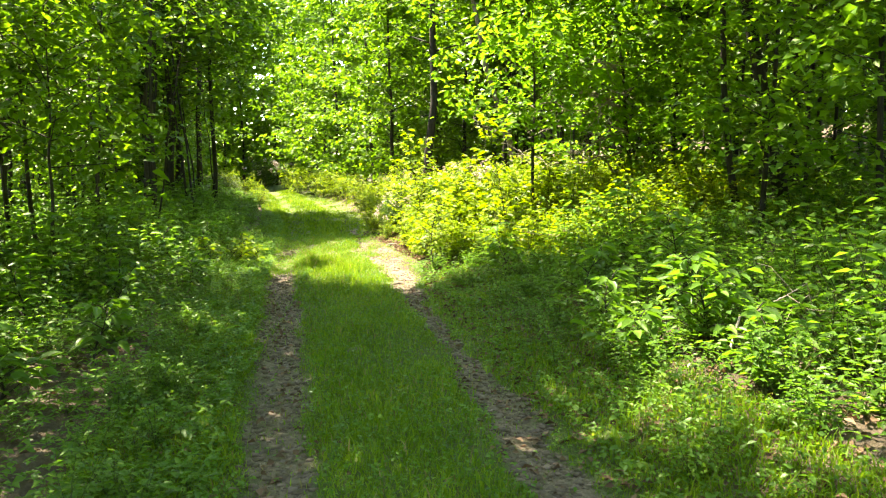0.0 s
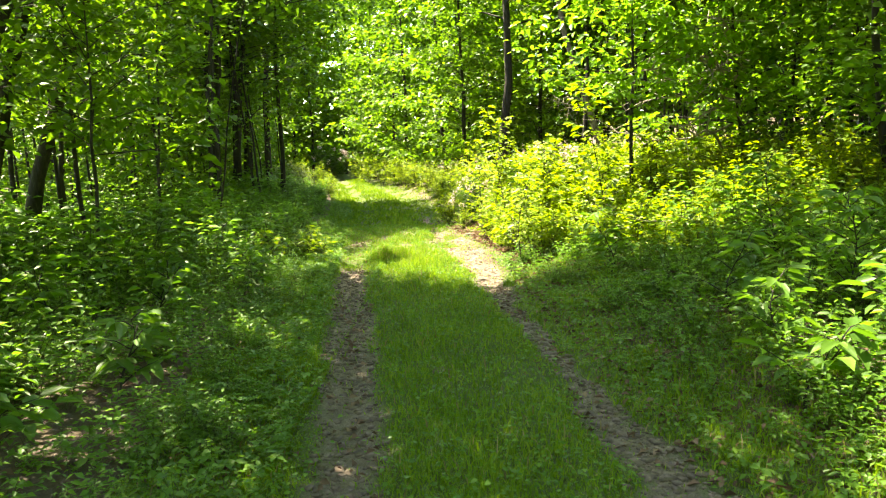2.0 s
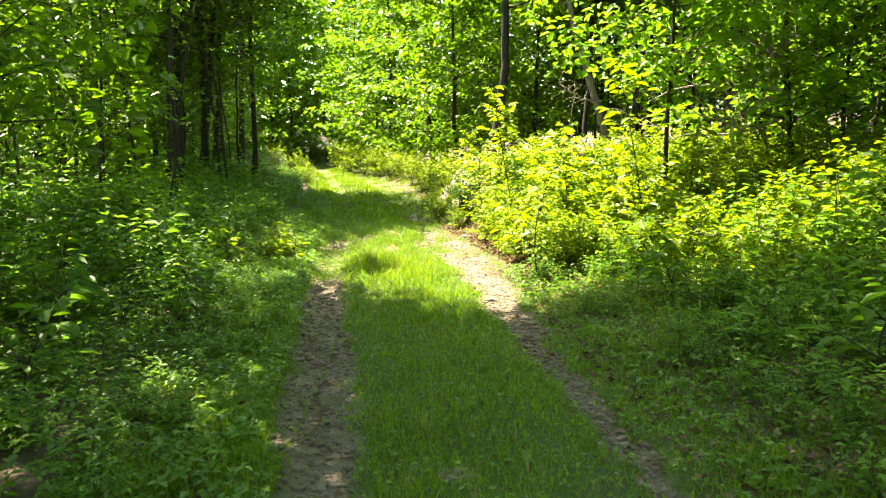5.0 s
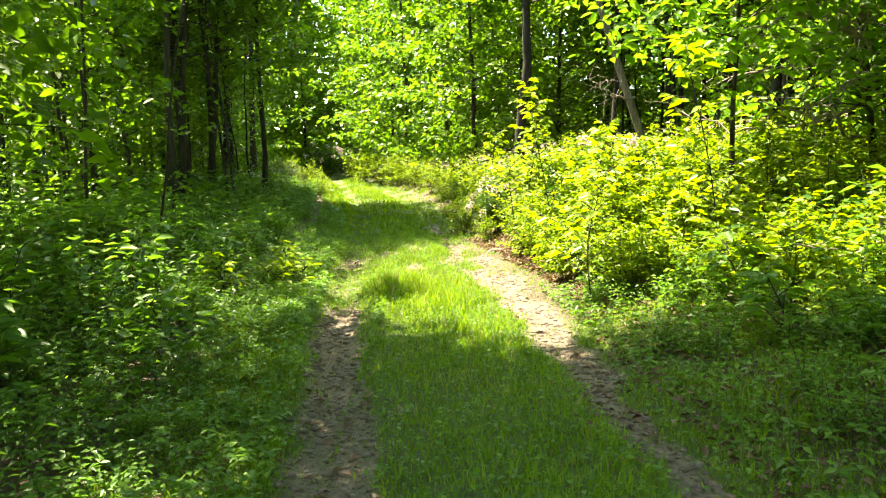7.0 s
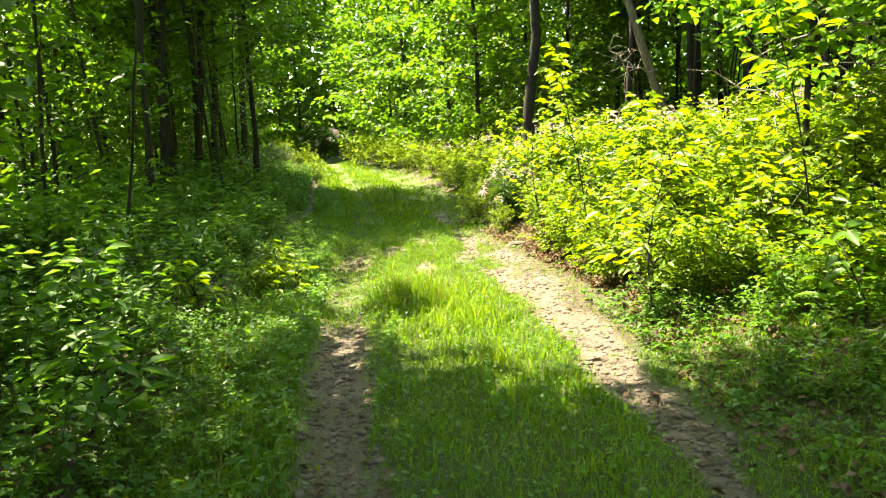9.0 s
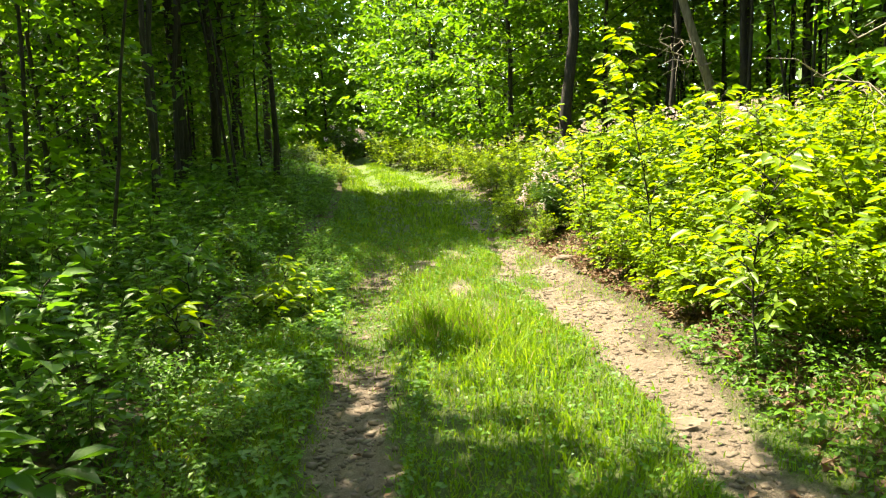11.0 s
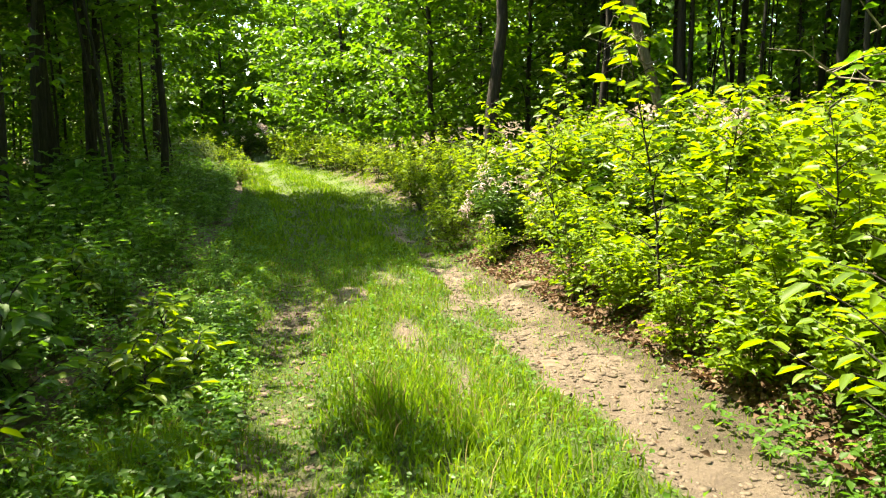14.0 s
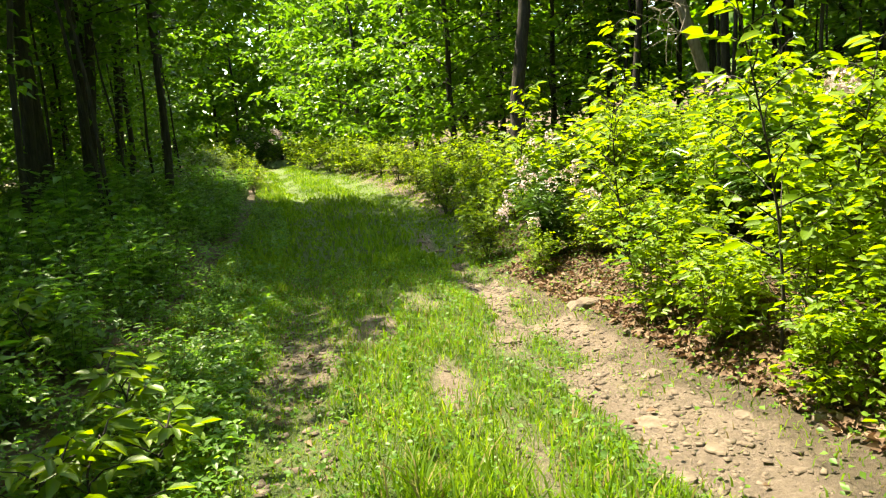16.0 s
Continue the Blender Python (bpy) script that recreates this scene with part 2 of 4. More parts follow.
class Pile:
    """Gathers arrays of many pieces into one mesh."""

    def __init__(self):
        self.v, self.f, self.n = [], [], 0

    def add(self, v, faces):
        for f in faces if isinstance(faces, list) else [faces]:
            self.f.append(f + self.n)
        self.v.append(v)
        self.n += len(v)

    def mesh(self, name, mat, smooth_shade=False):
        return mesh_of(name, np.concatenate(self.v), self.f, mat, smooth_shade)


def part(name, me, parent, label=""):
    ob = new(name, me)
    ob.parent = parent
    return tagged(ob, label) if label else ob


def thing(name, x, y, label, category, group="", sink=0.0, turn=0.0, size=1.0):
    ob = new(name)
    ob.empty_display_size = 0.1
    ob.matrix_world = pose(x, y, float(height(x, y)) - sink, 0, 0, turn) @ Matrix.Scale(size, 4)
    return tagged(ob, label, category, group)


rng = np.random.default_rng(7)


def rand_up(n, spread, r):
    """Unit vectors scattered about straight up."""
    return unit(np.stack([r.normal(0, spread, n), r.normal(0, spread, n), np.ones(n)], 1))


# ---- sunny openings in the canopy, as seen on the ground ----
CLEARINGS = [
    ((-0.1, 7.6), (-0.6, 8.4), (-1.1, 8.9), (-1.45, 9.6), (-1.45, 10.5), (-1.0, 11.6), (-0.5, 13.6), (0.7, 15.2), (1.6, 18.0), (4.8, 17.5), (5.6, 14.6), (8.4, 12.8), (7.4, 9.4), (4.7, 6.6), (3.2, 6.0), (2.5, 7.2), (1.4, 7.4)),
    ((1.9, 0.6), (2.0, 3.4), (2.4, 4.6), (3.3, 4.6), (3.6, 0.6)),
    ((-4.2, 24.3), (0.2, 24.0), (0.6, 19.5), (3.0, 19.5), (3.0, 29.0), (-3.0, 40.0), (-7.0, 38.0)),
]
# small gaps that let through single flecks of sun
for gap_x, gap_y, gap_r in ((-2.0, 8.4, 0.55), (-1.7, 12.2, 0.5), (-2.9, 10.2, 0.35), (-2.5, 5.4, 0.6), (-1.5, 3.4, 0.5), (-3.4, 7.2, 0.6), (-1.3, 6.3, 0.45), (2.7, 5.5, 0.35), (-1.6, 7.0, 0.6), (-2.7, 7.8, 0.7), (-1.3, 5.0, 0.5), (-2.4, 6.5, 0.6), (-1.3, 8.5, 0.4), (-2.2, 3.8, 0.6),  (-4.0, 8.0, 1.0), (-5.0, 11.0, 1.1), (-3.4, 5.4, 0.8), (-4.8, 6.0, 1.0), (-5.6, 14.0, 1.0), (-3.0, 3.0, 0.7), (-6.0, 8.6, 1.0),
                            (-2.2, 14.4, 0.5), (-3.6, 12.6, 0.6), (-2.6, 1.8, 0.5), (-4.4, 9.4, 0.6), (0.4, 5.0, 0.3), (1.9, 4.6, 0.35), (-3.2, 17.0, 0.6), (-4.2, 4.2, 0.6)):
    CLEARINGS.append(tuple((gap_x + gap_r * math.cos(k * 0.785), gap_y + gap_r * math.sin(k * 0.785)) for k in range(8)))


def inside(x, y, poly):
    hit = np.zeros(len(x), bool)
    j = len(poly) - 1
    for i in range(len(poly)):
        (xi, yi), (xj, yj) = poly[i], poly[j]
        c = ((yi > y) != (yj > y)) & (x < (xj - xi) * (y - yi) / (yj - yi + 1e-12) + xi)
        hit ^= c
        j = i
    return hit


def shades_clearing(p, base=1.2, above=2.5):
    """True where a leaf at p (world) would hang in the light well over a clearing."""
    h = np.maximum(p[:, 2] - base, 0)
    gx, gy = p[:, 0] - SUN.x / SUN.z * h, p[:, 1] - SUN.y / SUN.z * h
    out = np.zeros(len(p), bool)
    for poly in CLEARINGS:
        out |= inside(gx, gy, poly)
    return out & (p[:, 2] > above)


# ---- ground ----


def build_ground():
    def axis(fine_a, fine_b, step, far):
        mid = np.arange(fine_a, fine_b + 1e-6, step)
        out = np.cumsum(step * 1.35 ** np.arange(1, 30))
        out = out[out < far]
        return np.concatenate([(fine_a - out)[::-1], mid, fine_b + out])
    xs, ys = axis(-3, 5, 0.10, 500), axis(-1, 20, 0.12, 600)
    X, Y = np.meshgrid(xs, ys)
    Z = height(X, Y)
    near = (np.abs(X) < 60) & (np.abs(Y) < 90)
    Z = np.where(near, Z, np.minimum(Z, 9))
    v = np.stack([X, Y, Z], -1).reshape(-1, 3)
    nx, ny = len(xs), len(ys)
    i, j = np.meshgrid(np.arange(ny - 1), np.arange(nx - 1), indexing="ij")
    f = np.stack([i * nx + j, i * nx + j + 1, (i + 1) * nx + j + 1, (i + 1) * nx + j], -1).reshape(-1, 4)
    me = mesh_of("ground", v, [f], M_GROUND, True)
    l, r = rut_l(v[:, 1]), rut_r(v[:, 1])
    soil = bare(v[:, 0], v[:, 1]) * (0.72 + 0.28 * smooth(v[:, 1], 6.8, 8.2))
    moss = (1 - smooth(v[:, 0] - r, 0.3, 0.9)) * (1 - smooth(l - v[:, 0], 0.4, 1.0))
    moss *= 1 - smooth(v[:, 1], 7.2, 8.6) * (1 - smooth(v[:, 1], 13, 15)) * smooth(v[:, 0] - r, -0.1, 0.3)
    for name, val in (("soil", soil), ("moss", moss)):
        at = me.attributes.new(name, "FLOAT", "POINT")
        at.data.foreach_set("value", val.astype(np.float32))
    tagged(new("ground", me), "grassy forest track with two worn stony wheel ruts", "ground", kind="structure")


build_ground()

# ---- trees ----


def tree_arrays(h, crown_base, radius, leaves, size, trunk_r, seed, at=None, lean=(0, 0), oval=False, flat=0.09, limbs=26, above=2.5):
    """Trunk with limbs and a crown of leafy sprays, in the tree's own space."""
    r = np.random.default_rng(seed)
    wood, crown = Pile(), Pile()
    n = 9
    s = np.linspace(0, 1, n)
    bend = r.normal(0, 0.10, (n, 2)).cumsum(0) * 0.55 * h / 10
    tx, ty = bend[:, 0] - bend[0, 0] + lean[0] * s * h, bend[:, 1] - bend[0, 1] + lean[1] * s * h
    trunk = np.stack([tx, ty, s * h - 0.15], 1)
    rad = trunk_r * (1 - 0.82 * s)
    rad[0] *= 1.35
    wood.add(*tube(trunk, rad, 9))
    tips = []
    for k in range(limbs):
        u = crown_base / h + (1 - crown_base / h) * (k + r.uniform(0, 1)) / limbs
        u = min(u, 0.99)
        p0 = np.array([np.interp(u, s, trunk[:, i]) for i in range(3)])
        a = k * 2.4 + r.uniform(-0.6, 0.6)
        q = (u - crown_base / h) / max(1 - crown_base / h, 0.05)
        reach = radius * (0.55 + 0.45 * math.sin(math.pi * min(0.98, 0.25 + 0.75 * q))) * r.uniform(0.6, 1.1) * (1 - 0.5 * q ** 3)
        d = np.array([math.cos(a), math.sin(a), r.uniform(0.05, 0.5) + 0.35 * q])
        mid = p0 + d * reach * 0.5 + np.array([0, 0, r.uniform(0, 0.15)])
        end = p0 + d * reach * np.array([1, 1, 0.8]) + r.normal(0, 0.12, 3)
        br = max(0.008, trunk_r * 0.28 * (1 - 0.6 * u))
        wood.add(*tube([p0, mid, end], [br, br * 0.6, br * 0.15], 4))
        for t in (0.42, 0.74, 1.0):
            for _ in range(2):
                c = p0 * (1 - t) + end * t + np.append(r.normal(0, 0.30 * radius / 2.2, 2), r.normal(0, 0.14))
                tips.append((c, 0.26 + 0.26 * r.random()))
                if r.random() < 0.5:
                    m = p0 * (1 - t) + end * t
                    wood.add(*tube([m, c], [br * 0.35, br * 0.08], 3))
    tips.append((trunk[-1], 0.5))
    C = np.array([t[0] for t in tips])
    S = np.array([t[1] for t in tips])
    if at is not None:
        keep = ~shades_clearing(C + np.array(at), above=above)
        C, S = C[keep], S[keep]
    per = max(3, leaves // max(1, len(tips)))
    k = np.repeat(np.arange(len(C)), per)
    m = len(k)
    if m:
        ang = r.uniform(0, 2 * np.pi, m)
        rr = S[k] * np.sqrt(r.random(m)) * radius / 2.2
        pos = C[k] + np.stack([rr * np.cos(ang), rr * np.sin(ang), r.normal(0, flat, m) - 0.18 * rr], 1)
        way = np.stack([np.cos(ang) + r.normal(0, 0.6, m), np.sin(ang) + r.normal(0, 0.6, m), r.normal(-0.25, 0.3, m)], 1)
        crown.add(*leaf_arrays(pos, way, rand_up(m, 0.65, r), size * r.uniform(0.6, 1.25, m), 0.62, oval))
    return wood, crown


def add_tree(x, y, h, crown_base, radius, leaves, size, trunk_r, seed, label, name="tree", mat=None, bark=None, lean=(0, 0), oval=False, carve=True, group="woodland trees", flat=0.09, limbs=26, above=2.5):
    z = float(height(x, y))
    wood, crown = tree_arrays(h, crown_base, radius, leaves, size, trunk_r, seed, (x, y, z) if carve else None, lean, oval, flat, limbs, above)
    ob = thing(name, x, y, label, "tree", group)
    part("trunk", wood.mesh("trunk", bark or M_BARK, True), ob)
    if crown.n:
        part("crown", crown.mesh("crown", mat or M_TREE), ob)
    return ob


L_TALL = "tall dark-barked deciduous tree with green leaves, added for shade"
L_POLE = "slender dark-barked forest tree with a high crown"
L_UNDER = "young understory tree with low sprays of leaves"

# trunks on the shaded side of the track
for i, (x, y, h, r) in enumerate((
        (-3.6, 13.5, 11, 0.11), (-4.3, 15.2, 12, 0.13), (-5.4, 19.5, 13, 0.21), (-5.0, 20.2, 12, 0.15), (-4.6, 17.0, 10, 0.08), (-3.9, 20.8, 12, 0.12),
        (-6.3, 29.5, 14, 0.22), (-6.0, 25.4, 12, 0.12), (-7.4, 15.5, 12, 0.14), (-6.8, 12.2, 12, 0.12), (-8.5, 18.5, 13, 0.17), (-9.2, 23.0, 13, 0.18),
        (-7.2, 24.5, 12, 0.13), (-5.0, 10.4, 11, 0.10), (-6.2, 8.2, 11, 0.12), (-10.5, 14.0, 13, 0.16), (-11.5, 28.0, 14, 0.2), (-8.8, 9.5, 12, 0.13),
        (-12.5, 20.0, 14, 0.2), (-9.0, 32.0, 14, 0.2), (-5.7, 22.6, 11, 0.09), (-4.0, 11.6, 9, 0.06), (-6.0, 17.6, 10, 0.08), (-13, 10, 13, 0.18))):
    add_tree(x, y, h, 0.36 * h, 2.4, 1150 if y > 12 else 700, 0.24, r * (0.4 if y < 17 else 0.6), 100 + i, L_POLE, lean=(0.03 * math.sin(i * 2.1), 0.02 * math.cos(i * 1.7)))

# thin stems crowded between them
r = np.random.default_rng(17)
for i in range(34):
    y = r.uniform(11.5, 27)
    x = float(rut_l(y)) - 2.6 - r.random() * 6.5
    add_tree(x, y, r.uniform(6, 9), 2.6, 1.3, 420, 0.15, r.uniform(0.022, 0.042), 1200 + i, "thin dark sapling stem crowded among larger trunks", limbs=14, group="thin stems", lean=(r.normal(0, 0.05), r.normal(0, 0.04)))
for i in range(22):
    y = r.uniform(14, 27)
    add_tree(r.uniform(5.6, 12), y, r.uniform(6, 9), 3.0, 1.3, 300, 0.15, r.uniform(0.022, 0.04), 1240 + i, "thin dark sapling stem crowded among larger trunks", limbs=12, group="thin stems", lean=(r.normal(0, 0.06), r.normal(0, 0.04)))

# low leafy young trees among those trunks
YOUNG_LEFT = [(-4.4, 12.6, 5.5, 1.7), (-5.6, 14.4, 6, 1.9), (-6.6, 17.0, 6, 2.0), (-6.3, 22.4, 6.5, 2.0), (-7.9, 20.4, 6.5, 2.2), (-7.4, 26.8, 7, 2.2),
              (-8.2, 13.4, 6, 2.1), (-7.0, 9.8, 6, 1.9), (-9.6, 17.2, 7, 2.2), (-4.5, 9.4, 5, 1.5), (-10.5, 24.5, 7, 2.4), (-8.0, 28.2, 7, 2.4),
              (-11, 11.5, 7, 2.3), (-4.4, 6.6, 5, 1.7), (-6.4, 5.2, 6, 2), (-3.5, 7.9, 4.5, 1.35), (-3.7, 4.9, 4.8, 1.5), (-4.4, 3.0, 5, 1.7),
              (-12.5, 16.5, 7, 2.4), (-13.5, 22, 8, 2.6), (-11.8, 31, 8, 2.6), (-7.0, 23.0, 5.5, 1.8), (-9.8, 7.5, 7, 2.2)]
for i, (x, y, h, rad) in enumerate(YOUNG_LEFT):
    add_tree(x, y, h, 1.9 if y < 11.5 and x > -8 else 0.9, rad, 2600 if y < 11.5 else 3400, 0.135, 0.035, 200 + i, L_UNDER, name="young_tree", group="young trees", limbs=30, above=4.2)

# tall trees added to shade the track, their crowns mostly out of view
for i, (x, y, h, rad, n, cb, tilt) in enumerate((
        (-3.4, 0.6, 11, 3.3, 8000, 4.0, 0.22), (-3.7, 4.2, 11, 3.4, 9500, 4.2, 0.26), (-4.5, 7.4, 11, 3.3, 8000, 4.0, 0.26), (-5.9, 24.2, 11, 4.0, 7000, 3.4, 0.10), (-5.2, 18.4, 12, 3.8, 7500, 3.6, 0.08),
        (-5.6, 21.4, 11, 4.0, 7500, 3.8, 0.12), (-4.9, 8.9, 11, 3.4, 5500, 5.0, 0.30), (6.9, 7.6, 12, 3.4, 5500, 5.0, -0.24), (-2.2, -3.5, 12, 3.4, 3500, 4.0, 0.1), (4.8, -0.5, 12, 3.2, 3500, 4.5, 0), (-6.4, 0.6, 12, 3.4, 2500, 3.6, 0), (5.4, -4.0, 12, 3.4, 3000, 4, 0), (-3.5, -7.0, 12, 3.5, 3000, 4, 0), (-4.6, 6.4, 11, 3.9, 6500, 5.0, 0.46))):
    add_tree(x, y, h, cb, rad, n, 0.2, 0.10, 300 + i, L_TALL, limbs=34, lean=(tilt, 0))

# trees beyond the thicket, with foliage down to the ground at the clearing's edge
for i, (x, y, h, rad, n, cb) in enumerate((
        (1.7, 25.0, 9, 2.2, 8000, 0.8), (4.6, 26.6, 10, 2.4, 6000, 1.0), (1.2, 29.5, 11, 2.6, 9000, 0.9), (3.8, 29.5, 11, 2.6, 8000, 1.4), (-0.8, 35.0, 12, 2.8, 8000, 0.9),
        (1.9, 36.0, 12, 2.9, 7000, 1.2), (-3.0, 42.5, 12, 3.0, 7000, 1.0), (6.4, 27.5, 11, 2.6, 6000, 2.0), (-9.8, 36.5, 12, 2.8, 7000, 0.9), (-7.6, 48.0, 13, 3.2, 7000, 1.0), (-11.5, 42.0, 13, 3.2, 6000, 0.9), (0.6, 43.0, 13, 3.2, 6000, 0.9), (4.6, 36.0, 12, 3.0, 6000, 0.9), (-3.0, 52.0, 14, 3.4, 4000, 0.6), (3.0, 33.0, 12, 2.9, 5500, 0.6), (7.2, 31.5, 12, 3.0, 4500, 0.6), (-9.4, 34.0, 11, 2.6, 5500, 0.6), (-12.5, 35.5, 12, 3.0, 4500, 0.6), (-6.0, 53.0, 14, 3.6, 5000, 0.3), (-9.6, 51.5, 14, 3.6, 5000, 0.3), (-12.5, 48.0, 14, 3.6, 4500, 0.3), (-14.5, 43.0, 13, 3.4, 4000, 0.3), (-10.2, 45.0, 12, 3.0, 4500, 0.3), (2.6, 39.5, 13, 3.2, 4500, 0.6), (-1.6, 38.6, 12, 2.6, 5000, 0.6))):
    add_tree(x, y, h, cb, rad, int(n * 0.72), 0.215 if y < 31 else 0.28 if y < 45 else 0.37, 0.09, 400 + i, "leafy tree in full sun at the edge of the track", group="sunlit trees", limbs=40, above=7.0)

# the shaded wood on the hillside
for i, (x, y, h, r) in enumerate((
        (2.85, 22.4, 14, 0.24), (7.2, 16.0, 12, 0.12), (8.4, 19.0, 13, 0.15), (9.5, 13.0, 13, 0.14), (7.6, 12.2, 12, 0.09), (10.8, 17.0, 13, 0.16), (12.0, 11.0, 13, 0.17),
        (9.0, 23.5, 13, 0.16), (6.2, 19.8, 12, 0.10), (11.5, 21.5, 13, 0.16), (8.6, 9.6, 12, 0.11), (10.6, 7.0, 13, 0.15), (7.4, 6.4, 12, 0.10), (13.5, 15, 14, 0.2), (5.9, 24.8, 12, 0.13), (9.8, 4.0, 13, 0.15), (7.0, 22.0, 13, 0.11), (8.0, 26.5, 13, 0.13), (10.4, 25.6, 13, 0.15), (6.6, 18.0, 12, 0.08), (12.6, 24, 13, 0.16))):
    add_tree(x, y, h, 0.36 * h, 2.8, 1300, 0.25, r * (0.66 if i == 0 else 0.42), 500 + i, L_POLE, lean=(0.03 * math.cos(i * 2.7), 0.03 * math.sin(i * 1.3)))
add_tree(5.5, 18.1, 11, 6.0, 2.2, 1500, 0.2, 0.10, 540, "leaning tree with smooth pale brown bark", bark=M_BARK_PALE, lean=(-0.30, 0.05))
YOUNG_RIGHT = [(6.8, 11.4, 6, 1.9), (7.4, 8.2, 6, 1.9), (5.9, 6.6, 5.5, 1.6), (6.2, 4.4, 5.5, 1.7), (9.4, 10.6, 7, 2.2), (9.0, 6.0, 7, 2.2),
               (10.5, 19, 7, 2.2), (12.5, 13, 7, 2.4), (11.5, 8.2, 7, 2.4), (13, 18, 8, 2.5)]
for i, (x, y, h, rad) in enumerate(YOUNG_RIGHT):
    # trees nearer the track take the lighter leaf, sunlight painted in
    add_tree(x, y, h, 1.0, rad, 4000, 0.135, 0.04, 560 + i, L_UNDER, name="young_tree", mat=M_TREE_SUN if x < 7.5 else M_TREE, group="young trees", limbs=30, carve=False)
# close-set young trees deep in the shade on both sides
for i, (x, y) in enumerate(((9.6, 15.6), (11.0, 22.8), (9.0, 28.6), (13.4, 20.6), (12.2, 27.6), (13.8, 15.4), (8.2, 18.2), (6.6, 26.0),
                            (-14.2, 17.8), (-13.2, 25.4), (-10.4, 21.0), (-9.4, 27.0), (-14.4, 30.2), (-7.4, 31.4))):
    add_tree(x, y, 7.5, 0.5, 2.5, 2500, 0.21, 0.04, 620 + i, L_UNDER, name="young_tree", group="young trees", limbs=30, carve=False)
# tall crowns added overhead to darken the hillside and the left wood
for i, (x, y) in enumerate(((6.4, 20.4), (5.6, 22.9), (7.4, 17.0), (8.0, 24.4), (8.6, 15.4), (10.6, 19.8), (8.2, 21.4), (11.6, 25.0), (7.4, 28.2), (13.6, 18.2), (12.4, 13.2), (9.6, 12.4), (10.4, 15.2), (8.2, 9.8), (12.0, 10.2), (9.2, 6.4), (12.6, 16.4), (14.8, 13.0), (14.6, 21.2), (10.0, 27.6), (15.5, 24.4), (16.6, 18.2), (14.2, 29.2), (18.5, 22.6), (17.6, 29.4), (12.4, 31.6), (20.4, 26.6), (-8.8, 20.6), (-11.8, 18.4), (-8.4, 26.2), (-12.2, 23.6), (-9.6, 30.6))):
    add_tree(x, y, 13, 5.5, 3.4, 3000 if x > 5 else 2400, 0.38 if x > 5 else 0.28, 0.09, 640 + i, L_TALL, limbs=28)
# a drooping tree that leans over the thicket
# both drooping trees wear the leaf with sunlight in its colour
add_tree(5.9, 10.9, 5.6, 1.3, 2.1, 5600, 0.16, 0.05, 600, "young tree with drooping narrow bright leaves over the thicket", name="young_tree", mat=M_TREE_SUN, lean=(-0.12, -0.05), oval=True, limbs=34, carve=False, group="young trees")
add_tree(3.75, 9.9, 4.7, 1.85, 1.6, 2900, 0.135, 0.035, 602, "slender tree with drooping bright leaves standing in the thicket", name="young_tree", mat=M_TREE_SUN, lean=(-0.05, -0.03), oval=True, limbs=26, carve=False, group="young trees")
# tree added so its crown darkens the bank; its leaf is the sunlit copy
add_tree(6.0, 7.2, 9, 3.3, 2.4, 2800, 0.17, 0.05, 604, "slender forest tree added to shade the bank beside the thicket", mat=M_TREE_SUN, lean=(-0.15, 0), limbs=30)
# small tree added across the light well so its bough shadows the track
add_tree(-2.75, 10.4, 5.2, 4.0, 0.45, 300, 0.12, 0.018, 603, "leaning young tree added to drop a bough shadow on the track", name="young_tree", lean=(0.2, -0.02), limbs=16, carve=False, group="young trees")
# a branchy sapling reaching over the undergrowth
add_tree(-2.7, 6.5, 3.4, 1.55, 1.4, 1000, 0.13, 0.025, 601, "young tree with large translucent leaves at the track's edge", name="young_tree", oval=True, limbs=20, group="young trees")

# far woods: a few shapes set out all round
FAR = []
for k in range(4):
    w, c = tree_arrays(13 + k, 0.6, 3.4, 2000, 0.39, 0.11, 700 + k, flat=0.18, limbs=34)
    FAR.append((w.mesh("trunk", M_BARK, True), c.mesh("crown", M_TREE_FAR)))
spots = []
r = np.random.default_rng(11)
for _ in range(6000):
    if len(spots) >= 30:
        break
    x, y = r.uniform(-34, 34), r.uniform(-24, 74)
    c = (rut_l(y) + rut_r(y)) / 2
    if -14 < x < 14 and -3 < y < 33 or (24 < y < 46 and -9 < x - c < 3.5) or (y <= 33 and abs(x - c) < 4.5) or (33 < y < 50 and -5.5 < x - c < 3.5):
        continue
    if any((x - a) ** 2 + (y - b) ** 2 < 25 for a, b in spots):
        continue
    spots.append((x, y))
    ob = thing("tree", x, y, "tall green forest tree standing in the woods behind", "tree", "far trees", turn=r.uniform(0, 360), size=r.uniform(0.85, 1.15))
    k = len(spots) % 4
    part("trunk", FAR[k][0], ob)
    part("crown", FAR[k][1], ob)

# ---- shrubs ----


